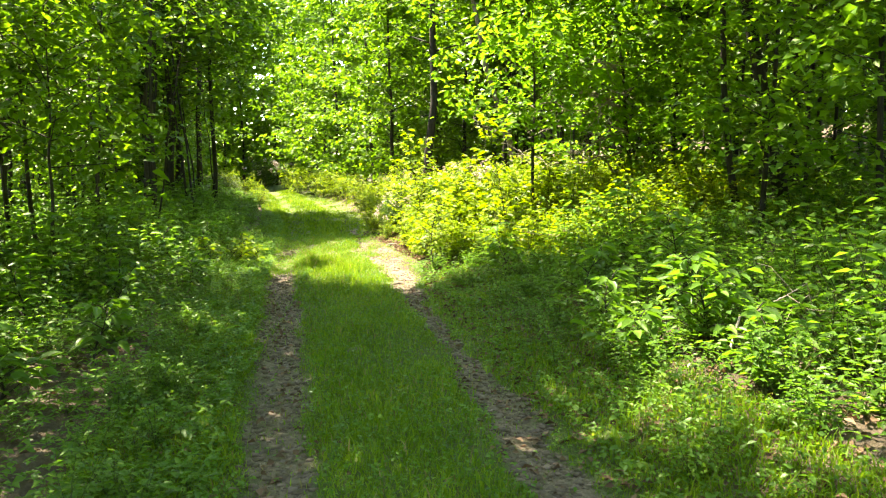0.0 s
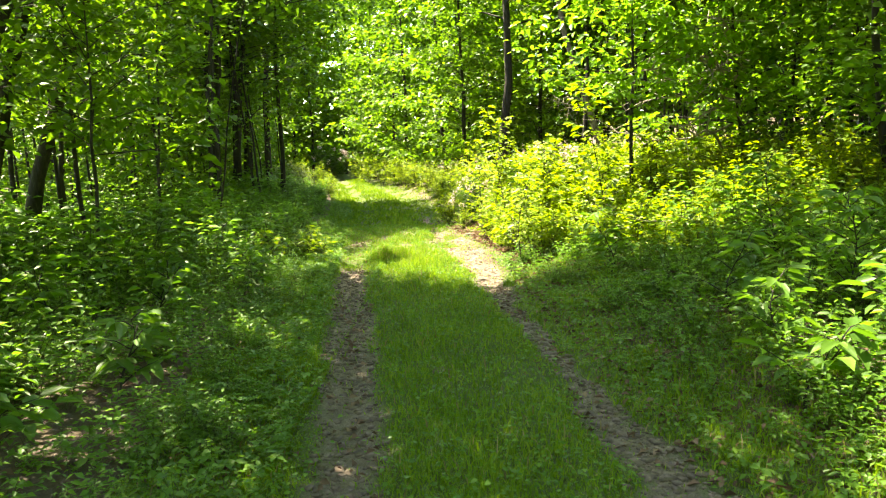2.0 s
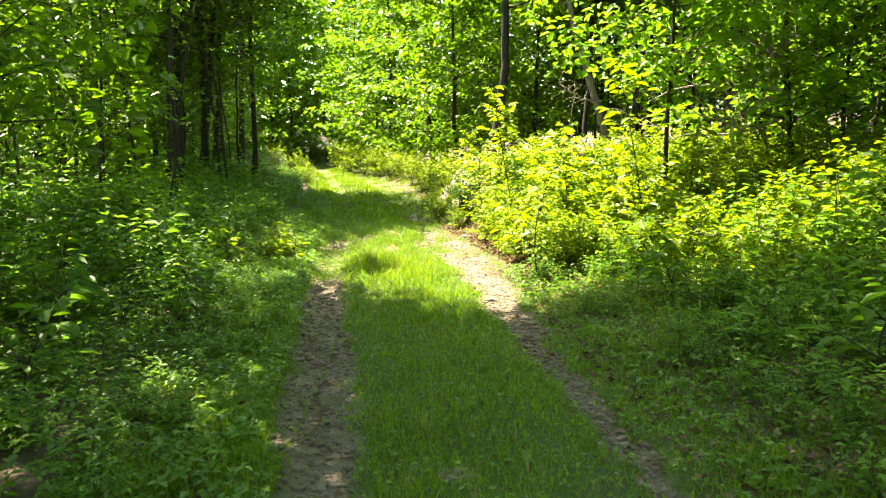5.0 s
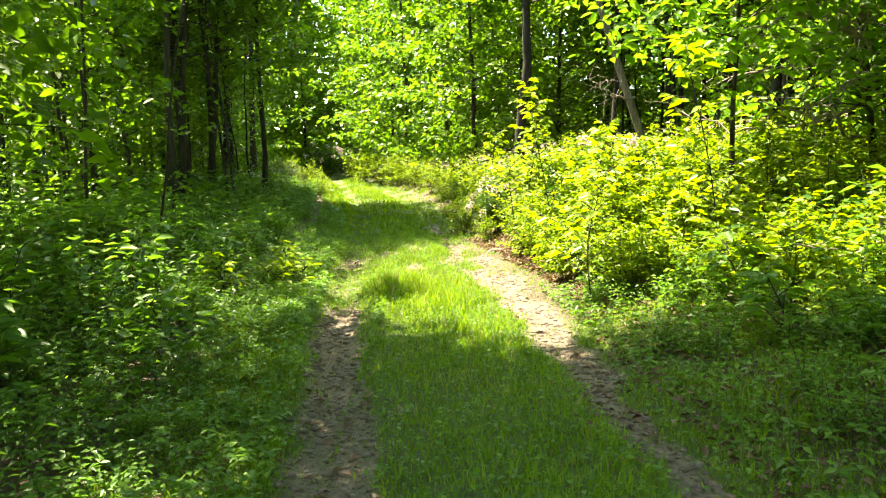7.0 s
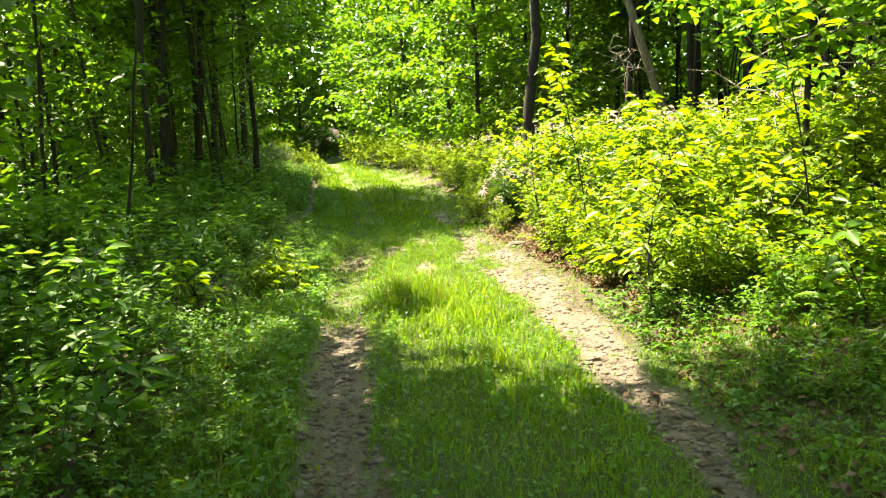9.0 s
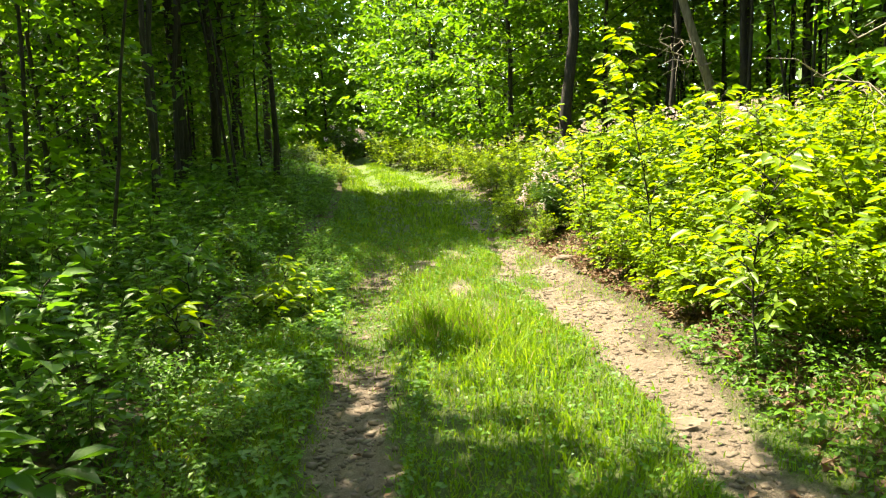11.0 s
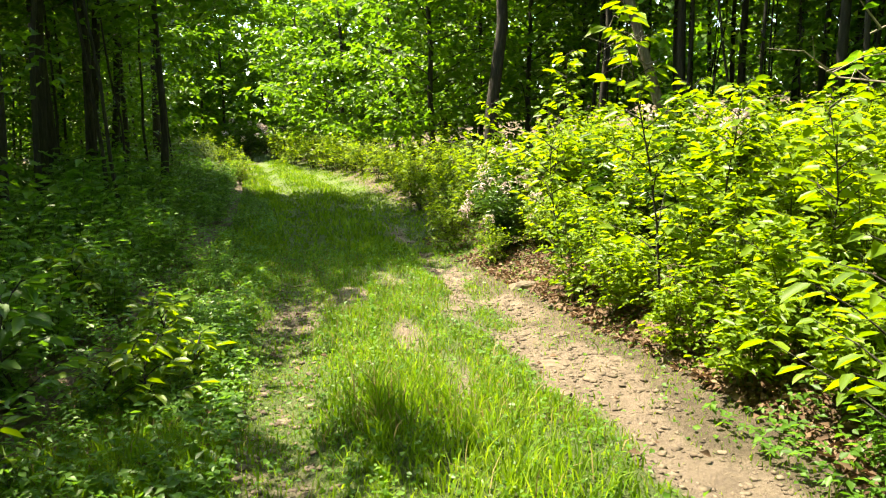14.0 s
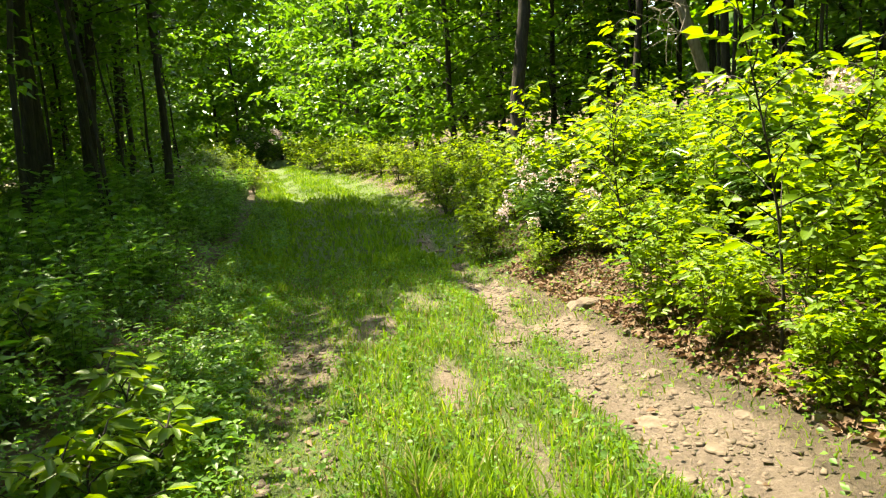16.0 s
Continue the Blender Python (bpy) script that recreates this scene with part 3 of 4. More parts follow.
def shrub_arrays(h, radius, leaves, size, seed, stems=7, oval=True, layered=0.05, ratio=0.5):
    r = np.random.default_rng(seed)
    wood, crown = Pile(), Pile()
    C, D = [], []
    for k in range(stems):
        a = k * 2.4 + r.uniform(-0.5, 0.5)
        out = radius * r.uniform(0.25, 0.9) * (0.3 if k == 0 else 1)
        top = np.array([math.cos(a) * out, math.sin(a) * out, h * r.uniform(0.65, 1.0) * (1 if k == 0 else 1 - 0.35 * out / radius)])
        p0 = np.append(r.normal(0, 0.06, 2), -0.05)
        mid = (p0 + top) / 2 + np.append(r.normal(0, 0.05, 2), 0.08)
        wood.add(*tube([p0, mid, top], [0.011, 0.008, 0.003], 5))
        for t in np.linspace(0.27, 1.0, 9):
            m = p0 * (1 - t) ** 2 + 2 * mid * t * (1 - t) + top * t * t
            b = r.uniform(0, 2 * np.pi)
            ln = radius * r.uniform(0.35, 0.75) * (1.15 - 0.7 * t)
            e = m + np.array([math.cos(b) * ln, math.sin(b) * ln, r.uniform(-0.02, 0.10) + 0.02])
            wood.add(*tube([m, e], [0.0035, 0.0015], 3))
            C.append(m)
            D.append(e - m)
    C, D = np.array(C), np.array(D)
    per = max(2, leaves // len(C))
    k = np.repeat(np.arange(len(C)), per)
    m = len(k)
    t = r.uniform(0.15, 1.08, m)
    side = np.where(r.random(m) < 0.5, -1, 1)[:, None]
    ax = unit(D[k] * np.array([1, 1, 0.3]))
    sd = np.stack([-ax[:, 1], ax[:, 0], np.zeros(m)], 1) * side
    pos = C[k] + D[k] * t[:, None] + r.normal(0, 0.025, (m, 3)) + np.stack([np.zeros(m), np.zeros(m), r.normal(0, layered, m)], 1)
    way = ax * 0.7 + sd + np.stack([r.normal(0, 0.25, m), r.normal(0, 0.25, m), r.normal(-0.12, 0.22, m)], 1)
    crown.add(*leaf_arrays(pos, way, rand_up(m, 0.5, r), size * r.uniform(0.5, 1.3, m), ratio, oval))
    return wood, crown


def shrub_edge(y):
    return np.interp(y, (6.2, 7, 8.5, 10, 12, 14, 17, 23, 30), (2.9, 2.4, 2.0, 1.62, 1.55, 1.5, 1.25, 0.75, -0.3))


SHRUBS = []
for k in range(6):
    w, c = shrub_arrays(1.25 + 0.09 * k, 0.78, 860, 0.125, 800 + k, stems=8, layered=0.03)
    SHRUBS.append((w.mesh("branchwork", M_STEM), c.mesh("foliage", M_SHRUB)))
DEEP_SHRUBS = []
for k in range(4):
    w, c = shrub_arrays(1.28 + 0.1 * k, 0.75, 1200, 0.096, 840 + k, stems=9, oval=False, ratio=0.58)
    DEEP_SHRUBS.append((w.mesh("branchwork", M_STEM), c.mesh("foliage", M_SHRUB)))


# darker herb leaf: the near bank's shade put into these shrubs' colour
SHADE_SHRUBS = []
for k in range(3):
    w, c = shrub_arrays(1.2 + 0.1 * k, 0.8, 1500, 0.075, 820 + k, stems=9)
    SHADE_SHRUBS.append((w.mesh("branchwork", M_STEM), c.mesh("foliage", M_HERB)))


def add_shrub(x, y, size, k, turn, label, group, sink=0.02):
    ob = thing("shrub", x, y, label, "shrub", group, sink, turn, size)
    kinds = SHADE_SHRUBS if y < 6.2 else DEEP_SHRUBS if y > 12.2 or x > shrub_edge(y) + 1.5 else SHRUBS
    part("branchwork", kinds[k % len(kinds)][0], ob)
    part("foliage", kinds[k % len(kinds)][1], ob)
    return ob


r = np.random.default_rng(21)
placed = []
for _ in range(4000):
    if len(placed) >= 106:
        break
    y = r.uniform(6.3, 18.5)
    e = float(shrub_edge(y))
    x = e + 0.35 + r.uniform(0, 1) ** 1.2 * 4.6
    d = x - e
    if any((x - a) ** 2 + (y - b) ** 2 < 0.34 ** 2 + 0.05 * d for a, b in placed):
        continue
    placed.append((x, y))
    size = float((0.48 + 0.44 * smooth(d, 0.3, 1.4)) * r.uniform(0.85, 1.12) * np.interp(y, (6.3, 7.6, 9.5, 15, 18.5), (0.6, 0.76, 1, 1.02, 0.8)))
    add_shrub(x, y, size, len(placed) % 6, r.uniform(0, 360), "bright yellow-green leafy shrub growing in the sunlit thicket", "thicket shrubs")
for i, (x, y, s) in enumerate(((1.85, 9.45, 0.46), (2.1, 8.9, 0.5), (1.75, 10.05, 0.42), (1.7, 11.0, 0.46), (1.6, 11.6, 0.48), (2.25, 8.45, 0.5), (2.3, 9.6, 0.6), (1.95, 13.1, 0.6), (1.28, 13.5, 0.34), (1.75, 13.45, 0.4), (1.95, 15.6, 0.9), (1.1, 16.2, 0.6), (1.6, 16.6, 0.8), (1.3, 17.6, 0.7), (2.2, 14.4, 1.0), (1.0, 14.7, 0.5), (0.95, 18.6, 0.65), (0.95, 20.6, 0.75), (1.5, 19.6, 0.8), (0.75, 22.6, 0.7), (1.6, 22.0, 0.9), (0.4, 25.5, 0.8), (1.2, 26.5, 1.0), (0.0, 28.5, 0.9), (-0.6, 31.0, 1.0), (2.2, 20.8, 0.95), (-1.4, 33.5, 1.0),
                               (3.0, 5.2, 0.5), (3.5, 6.3, 0.62), (4.1, 5.0, 0.66), (4.4, 7.0, 0.85), (5.2, 5.8, 0.8), (5.3, 7.6, 0.95), (3.1, 7.3, 0.62), (4.9, 3.6, 0.7), (4.2, 3.2, 0.55), (3.7, 4.1, 0.5),
                               (-6.2, 36.0, 1.0), (-4.3, 30.0, 0.8), (-3.3, 26.2, 0.6), (-3.7, 28.0, 0.7), (0.9, 24.0, 0.7), (0.6, 27.2, 0.8), (-0.3, 29.8, 0.9), (-1.0, 32.2, 1.0), (-2.0, 35.5, 1.1), (-3.0, 38.0, 1.2), (-3.6, 40.5, 1.3), (-6.8, 38.5, 1.1))):
    add_shrub(x, y, s * (0.68 if y < 6.5 else 1), i % 6, i * 77.0, "green leafy shrub beside the grassy track", "trackside shrubs")

# ---- far woods closing the place all round ----
def build_far_woods():
    r = np.random.default_rng(31)
    n = 56000
    a = r.uniform(0, 2 * np.pi, n)
    rad = 42 + 12 * r.random(n) + 3 * np.sin(a * 7)
    clump = 0.5 + 0.5 * np.sin(a * 23 + np.sin(a * 11) * 2)
    z = 17 * r.random(n) ** 1.35 * (0.75 + 0.25 * clump) - 0.3
    p = np.stack([rad * np.sin(a) - 2, 14 + rad * np.cos(a), z + 0.5], 1)
    p[:, 2] += np.clip(height(p[:, 0], p[:, 1]), -1.5, 6)
    v, f = leaf_arrays(p, r.normal(0, 1, (n, 3)), rand_up(n, 2.0, r), r.uniform(0.65, 1.35, n), 0.7)
    tagged(new("far_woods", mesh_of("far_woods", v, f, M_TREE_FAR)), "dense green woods far behind the trees", "woods", kind="stuff")


build_far_woods()

# ---- undergrowth ----


def herb_arrays(h, radius, seed, stems=6, pairs=6, size=0.085, oval=True, ratio=0.52):
    r = np.random.default_rng(seed)
    wood, crown = Pile(), Pile()
    P, W = [], []
    for k in range(stems):
        a = k * 2.4 + r.uniform(-0.4, 0.4)
        out = radius * r.uniform(0.2, 1.0)
        top = np.array([math.cos(a) * out, math.sin(a) * out, h * r.uniform(0.6, 1.0)])
        p0 = np.append(r.normal(0, 0.03, 2), -0.03)
        wood.add(*tube([p0, top], [0.0035, 0.0015], 3))
        for t in np.linspace(0.3, 1.0, pairs):
            m = p0 * (1 - t) + top * t
            b = r.uniform(0, np.pi)
            for s in (0, np.pi):
                W.append((math.cos(b + s), math.sin(b + s), r.uniform(-0.35, 0.25)))
                P.append(m + np.array(W[-1]) * 0.025)
    m = len(P)
    crown.add(*leaf_arrays(np.array(P), np.array(W), rand_up(m, 0.3, r), size * r.uniform(0.6, 1.3, m), ratio, oval))
    return wood, crown


def fern_arrays(seed):
    r = np.random.default_rng(seed)
    wood, crown = Pile(), Pile()
    P, W = [], []
    for k in range(8):
        a = k * 0.785 + r.uniform(-0.3, 0.3)
        d = np.array([math.cos(a), math.sin(a), 0])
        ln = r.uniform(0.4, 0.6)
        pts = [d * ln * t + np.array([0, 0, 0.5 * ln * 1.9 * (t - 0.62 * t * t)]) for t in np.linspace(0, 1, 5)]
        wood.add(*tube(pts, np.linspace(0.004, 0.001, 5), 3))
        side = np.array([-d[1], d[0], 0])
        for t in np.linspace(0.2, 0.98, 15):
            c = np.array([np.interp(t, np.linspace(0, 1, 5), [q[i] for q in pts]) for i in range(3)])
            for s in (-1, 1):
                P.append(c)
                W.append((side * s + d * 0.35) * 1.0)
        crown_len = 0.16
    n = len(P)
    t = np.tile(np.repeat(np.linspace(0.2, 0.98, 15), 2), 8)
    crown.add(*leaf_arrays(np.array(P), np.array(W), rand_up(n, 0.15, r), crown_len * (1.1 - t) + 0.02, 0.24))
    return wood, crown


HERBS = [herb_arrays(0.26 + 0.045 * k, 0.30, 900 + k, stems=11, pairs=6, size=0.050 + 0.006 * k, ratio=0.46) for k in range(6)]
HERB_MESH = [(w.mesh("branchwork", M_STEM), c.mesh("foliage", M_HERB)) for w, c in HERBS]
HERB_LOW = [herb_arrays(0.28 + 0.07 * k, 0.32, 930 + k, stems=8, pairs=6, size=0.054 + 0.006 * k, oval=False, ratio=0.52) for k in range(6)]
HERB_TALL = [herb_arrays(0.55 + 0.08 * k, 0.34, 960 + k, stems=8, pairs=6, size=0.085 + 0.008 * k, oval=False, ratio=0.5) for k in range(6)]
FERNS = [(w.mesh("branchwork", M_STEM), c.mesh("fronds", M_HERB)) for w, c in (fern_arrays(950), fern_arrays(951))]


def join_scatter(name, spots, source, mats, label, category):
    """Many small plants too many to count, joined into one object."""
    v, faces, which, n = [], [], [], 0
    for x, y, turn, size, k in spots:
        c, s = math.cos(turn), math.sin(turn)
        rot = np.array([[c, -s, 0], [s, c, 0], [0, 0, 1]]) * size
        z = float(height(x, y))
        for w, pile in enumerate(source[k]):
            part_v = np.concatenate(pile.v)
            v.append(part_v @ rot.T + np.array([x, y, z]))
            for f in pile.f:
                faces.append(f + n)
                which.append(w)
            n += len(part_v)
    me = mesh_of(name, np.concatenate(v), faces, mats, False, which)
    return tagged(new(name, me), label, category, kind="stuff")


def left_edge(y):
    return rut_l(y) - np.interp(y, (0, 5, 9, 14, 24), (0.45, 0.38, 0.32, 0.45, 0.6))


r = np.random.default_rng(41)
near, rest = [], []
while len(near) < 290:
    if len(near) < 190:
        y = r.uniform(0.2, 13.5)
        x = float(left_edge(y)) - 0.12 - r.random() ** 1.5 * 3.4
        size = float(0.42 + 0.6 * smooth(left_edge(y) - x, 0.3, 2.4)) * r.uniform(0.75, 1.25)
    else:
        y = r.uniform(0.8, 8.2)
        x = float(rut_r(y)) + 0.6 + r.random() ** 1.2 * 2.2
        size = float(0.5 + 0.6 * smooth(x - rut_r(y), 0.7, 2.2)) * r.uniform(0.75, 1.25)
    near.append((x, y))
    k = len(near) % 6
    ob = thing("woodland_plant", x, y, "leafy green woodland plant on the forest floor", "plant", "undergrowth plants", 0.01, r.uniform(0, 360), size)
    part("branchwork", HERB_MESH[k][0], ob)
    part("foliage", HERB_MESH[k][1], ob)
for _ in range(1250):
    y = r.uniform(0.0, 26) if r.random() < 0.6 else r.uniform(0, 11)
    d = r.random() ** 1.3 * 8.5
    rest.append((float(left_edge(y)) - 0.2 - d, y, r.uniform(0, 6.28), float(0.42 + 0.8 * smooth(d, 0.3, 2.6)) * r.uniform(0.75, 1.3), r.integers(0, 6)))
for _ in range(430):
    y = r.uniform(0.5, 8.8)
    d = r.random() ** 1.1 * 6
    rest.append((float(rut_r(y)) + 0.6 + d, y, r.uniform(0, 6.28), float(0.5 + 0.75 * smooth(d, 0.2, 2.2)) * r.uniform(0.75, 1.3), r.integers(0, 6)))
for _ in range(240):
    y = r.uniform(8, 24)
    d = r.random() * 7
    rest.append((float(shrub_edge(y)) + 0.35 + d, y, r.uniform(0, 6.28), r.uniform(0.6, 1.25), r.integers(0, 6)))
for _ in range(150):
    y = r.uniform(7, 24)
    rest.append((float(shrub_edge(y)) + 4.0 + r.random() * 7, y, r.uniform(0, 6.28), r.uniform(1.0, 1.7), r.integers(0, 6)))
tall = []
for _ in range(760):
    y = r.uniform(5.5, 27)
    d = 0.7 + r.random() ** 1.3 * 7
    tall.append((float(left_edge(y)) - d, y, r.uniform(0, 6.28), float(0.65 + 0.45 * smooth(d, 0.9, 2.5)) * r.uniform(0.8, 1.3), r.integers(0, 6)))
for _ in range(120):
    y = r.uniform(8, 24)
    tall.append((float(shrub_edge(y)) + 4.4 + r.random() * 6, y, r.uniform(0, 6.28), r.uniform(0.9, 1.5), r.integers(0, 6)))
join_scatter("tall_undergrowth", tall, HERB_TALL, [M_STEM, M_HERB], "thigh-high leafy green undergrowth beneath the trees", "undergrowth")
join_scatter("undergrowth", rest, HERB_LOW, [M_STEM, M_HERB], "dense green knee-high undergrowth on the forest floor", "undergrowth")
for i, (x, y, s) in enumerate(((3.4, 6.8, 1.1), (3.9, 7.4, 1.2), (4.4, 6.2, 1.2), (3.0, 6.2, 0.9), (4.8, 7.0, 1.3), (3.7, 5.6, 1.0), (2.9, 7.6, 1.0), (4.2, 8.2, 1.2), (5.0, 8.3, 1.2), (2.7, 5.2, 0.8), (3.3, 4.6, 0.9), (5.2, 5.0, 1.2), (-2.4, 10.8, 1.0), (-2.9, 9.3, 1.0))):
    ob = thing("fern", x, y, "green fern with arching feathery fronds", "fern", "ferns", 0.01, i * 63.0, s)
    part("branchwork", FERNS[i % 2][0], ob)
    part("foliage", FERNS[i % 2][1], ob)



def build_carpet():
    """Ankle-high trefoils and seedlings that cover the forest floor on both sides."""
    r = np.random.default_rng(45)
    n = 38000
    y = np.where(r.random(n) < 0.62, r.uniform(0.3, 12, n), r.uniform(8, 22, n))
    left = r.random(n) < 0.72
    d = r.random(n) ** 1.25 * 4.6
    x = np.where(left, left_edge(y) + 0.12 - d, rut_r(y) + 0.32 + 0.75 * d)
    keep = (left | (y < 9.2) | (r.random(n) < 0.04)) & (r.random(n) < 0.72 + 0.5 * wobble(x * 2.1, y * 1.7))
    x, y, d = x[keep], y[keep], d[keep]
    n = len(x)
    base = np.stack([x, y, height(x, y) + r.uniform(0.03, 0.10, n) + 0.16 * r.random(n) * smooth(d, 0, 1.2)], 1)
    turn = r.uniform(0, 2 * np.pi, n)
    size = r.uniform(0.028, 0.058, n)
    pile = Pile()
    for k in range(3):
        a = turn + k * 2.094 + r.normal(0, 0.25, n)
        way = np.stack([np.cos(a), np.sin(a), r.normal(-0.05, 0.28, n)], 1)
        pile.add(*leaf_arrays(base, way, rand_up(n, 0.3, r), size * r.uniform(0.75, 1.2, n), 0.58))
    tagged(new("ground_cover", pile.mesh("ground_cover", M_HERB)), "ankle-high green trefoils and seedlings on the forest floor", "plants", kind="stuff")


build_carpet()

# ---- grass ----


def build_grass(name, x, y, h, seed, mat, label, width=0.0042):
    r = np.random.default_rng(seed)
    n = len(x)
    z = height(x, y)
    a = r.uniform(0, 2 * np.pi, n)
    side = np.stack([np.cos(a), np.sin(a), np.zeros(n)], 1) * (width * r.uniform(0.6, 1.3, n))[:, None]
    b = r.uniform(0, 2 * np.pi, n)
    bend = np.stack([np.cos(b), np.sin(b), np.zeros(n)], 1) * (h * r.uniform(0.1, 0.75, n))[:, None]
    p = np.stack([x, y, z - 0.01], 1)
    up = np.array([0, 0, 1.0])
    m = p + bend * 0.3 + up * (h * 0.6)[:, None]
    t = p + bend + up * (h * r.uniform(0.8, 1.0, n))[:, None]
    v = np.stack([p - side, p + side, m + side * 0.75, m - side * 0.75, t], 1).reshape(-1, 3)
    k = np.arange(n)[:, None] * 5
    return tagged(new(name, mesh_of(name, v, [k + np.array([[0, 1, 2, 3]]), k + np.array([[3, 2, 4]])], mat)), label, "grass", kind="stuff")


def grass_spots(n, y0, y1, seed):
    """Where grass grows: between and beside the wheel ruts, in patches."""
    r = np.random.default_rng(seed)
    y = y0 + (y1 - y0) * r.random(n * 3) ** 1.2
    l, w = rut_l(y), rut_r(y)
    x = r.uniform(-1.0, 1.15, n * 3)
    x = np.where(x < 0, l + x, np.where(x > 1, 0, l + x * (w - l)))
    over = r.random(n * 3) < 0.30
    x = np.where(over, w + r.random(n * 3) * 1.25, x)
    patch = 0.5 + 0.5 * wobble(x * 2.3 + 5, y * 1.9) + 0.25 * wobble(x * 7, y * 6)
    right = smooth(x - w, 0.0, 0.3)
    keep = r.random(n * 3) < np.clip(0.6 + 0.7 * patch, 0.15, 1) * (1 - 0.96 * bare(x, y)) * (1 - 0.72 * right * smooth(y, 7, 9.2) * (1 - smooth(y, 13, 15)))
    x, y = x[keep][:n], y[keep][:n]
    l, w = rut_l(y), rut_r(y)
    mid = np.exp(-(((x - (l + w) / 2) / ((w - l) * 0.42)) ** 2))
    h = (0.035 + 0.045 * mid + 0.045 * np.clip(patch[keep][:n], 0, 1)) * np.random.default_rng(seed + 1).uniform(0.5, 1.45, len(x))
    h *= 0.72 + 0.40 * np.exp(-((y - 9.3) / 1.2) ** 2) * mid + 0.7 * np.exp(-((x - 0.05) ** 2 + (y - 9.5) ** 2) / 0.09) + 0.5 * np.exp(-((x - 0.55) ** 2 + (y - 8.6) ** 2) / 0.06) + 0.7 * np.exp(-((x + 0.9) ** 2 + (y - 9.1) ** 2) / 0.12)
    h = np.where(x < l - 0.25, h * 1.6, np.where(x > w + 0.35, h * (1.6 - 0.7 * smooth(y, 7, 9)), h))
    return x, y, h


gx, gy, gh = grass_spots(76000, -0.5, 15.5, 51)
build_grass("grass", gx, gy, gh, 52, M_GRASS, "lush green grass between and beside the ruts")


def build_turf():
    """Short dense blades under the taller grass."""
    r = np.random.default_rng(59)
    x, y, h = grass_spots(112000, -0.4, 14.0, 60)
    n = len(x)
    a, b = r.uniform(0, 2 * np.pi, n), r.uniform(0, 2 * np.pi, n)
    h = h * r.uniform(0.35, 0.75, n)
    p = np.stack([x, y, height(x, y) - 0.006], 1)
    side = np.stack([np.cos(a), np.sin(a), np.zeros(n)], 1) * r.uniform(0.0025, 0.005, n)[:, None]
    tip = p + np.stack([np.cos(b) * h * 0.7, np.sin(b) * h * 0.7, h], 1)
    v = np.stack([p - side, p + side, tip], 1).reshape(-1, 3)
    tagged(new("turf", mesh_of("turf", v, [np.arange(n)[:, None] * 3 + np.array([[0, 1, 2]])], M_GRASS)), "short dense green turf between the wheel ruts", "grass", kind="stuff")


build_turf()
gx, gy, gh = grass_spots(20000, 14.5, 42.0, 53)
build_grass("grass", gx, gy, gh * 1.25, 54, M_GRASS, "green grass along the far track", 0.016)
gx, gy, gh = grass_spots(2600, 0.0, 15.0, 55)
build_grass("dry_grass", gx, gy, gh * 1.2, 56, M_STRAW, "dry straw-coloured grass stalks along the track", 0.004)
gx, gy, gh = grass_spots(4200, 9.2, 14.0, 65)
build_grass("dry_grass", gx, gy, gh * 0.8, 66, M_STRAW, "short dry grass on the stony part of the track", 0.004)


def build_clover():
    r = np.random.default_rng(57)
    x, y, _ = grass_spots(46000, 0.0, 15.0, 58)
    n = len(x)
    p = np.stack([x, y, height(x, y) + r.uniform(0.01, 0.075, n)], 1)
    v, f = leaf_arrays(p, np.stack([r.normal(0, 1, n), r.normal(0, 1, n), r.normal(0, 0.2, n)], 1), rand_up(n, 0.4, r), 0.012 + 0.028 * r.random(n) ** 1.6, 0.75)
    tagged(new("clover", mesh_of("clover", v, f, M_HERB)), "low broad-leaved weeds and clover in the grass", "weeds", kind="stuff")


build_clover()

# ---- fallen leaves, gravel and stones ----


def build_litter():
    r = np.random.default_rng(61)
    n = 19000
    y = r.uniform(0.3, 16, n)
    x = rut_r(y) + np.interp(y, (7, 9, 12, 14), (0.22, 0.58, 0.5, 0.22)) + r.random(n) ** 1.3 * 3.0
    far = r.random(n) < 0.3
    x = np.where(far, left_edge(y) - r.random(n) * 5, x)
    rut = r.random(n) < 0.08
    worn = (y < 7.2) | (r.random(n) < 0.10)
    x = np.where(rut & worn, np.where(r.random(n) < 0.5, rut_r(y), rut_l(y)) + r.normal(0, 0.13, n), x)
    foot = r.random(n) < 0.3
    y = np.where(foot, r.uniform(7.8, 14, n), y)
    x = np.where(foot, rut_r(y) + np.interp(y, (7, 9, 12, 14), (0.3, 0.55, 0.5, 0.3)) + np.abs(r.normal(0, 0.45, n)), x)
    p = np.stack([x, y, height(x, y) + 0.006 + 0.03 * r.random(n) ** 2], 1)
    v, f = leaf_arrays(p, np.stack([r.normal(0, 1, n), r.normal(0, 1, n), r.normal(0, 0.25, n)], 1), rand_up(n, 0.45, r), r.uniform(0.03, 0.07, n), 0.6, fold=0.2)
    tagged(new("leaf_litter", mesh_of("leaf_litter", v, f, M_LITTER)), "dry brown fallen leaves on the stony bank", "leaves", kind="stuff")


build_litter()
BOX_V = np.array([(-1, -1, -1), (1, -1, -1), (1, 1, -1), (-1, 1, -1), (-1, -1, 1), (1, -1, 1), (1, 1, 1), (-1, 1, 1)], float)
BOX_F = np.array([(0, 3, 2, 1), (4, 5, 6, 7), (0, 1, 5, 4), (1, 2, 6, 5), (2, 3, 7, 6), (3, 0, 4, 7)])


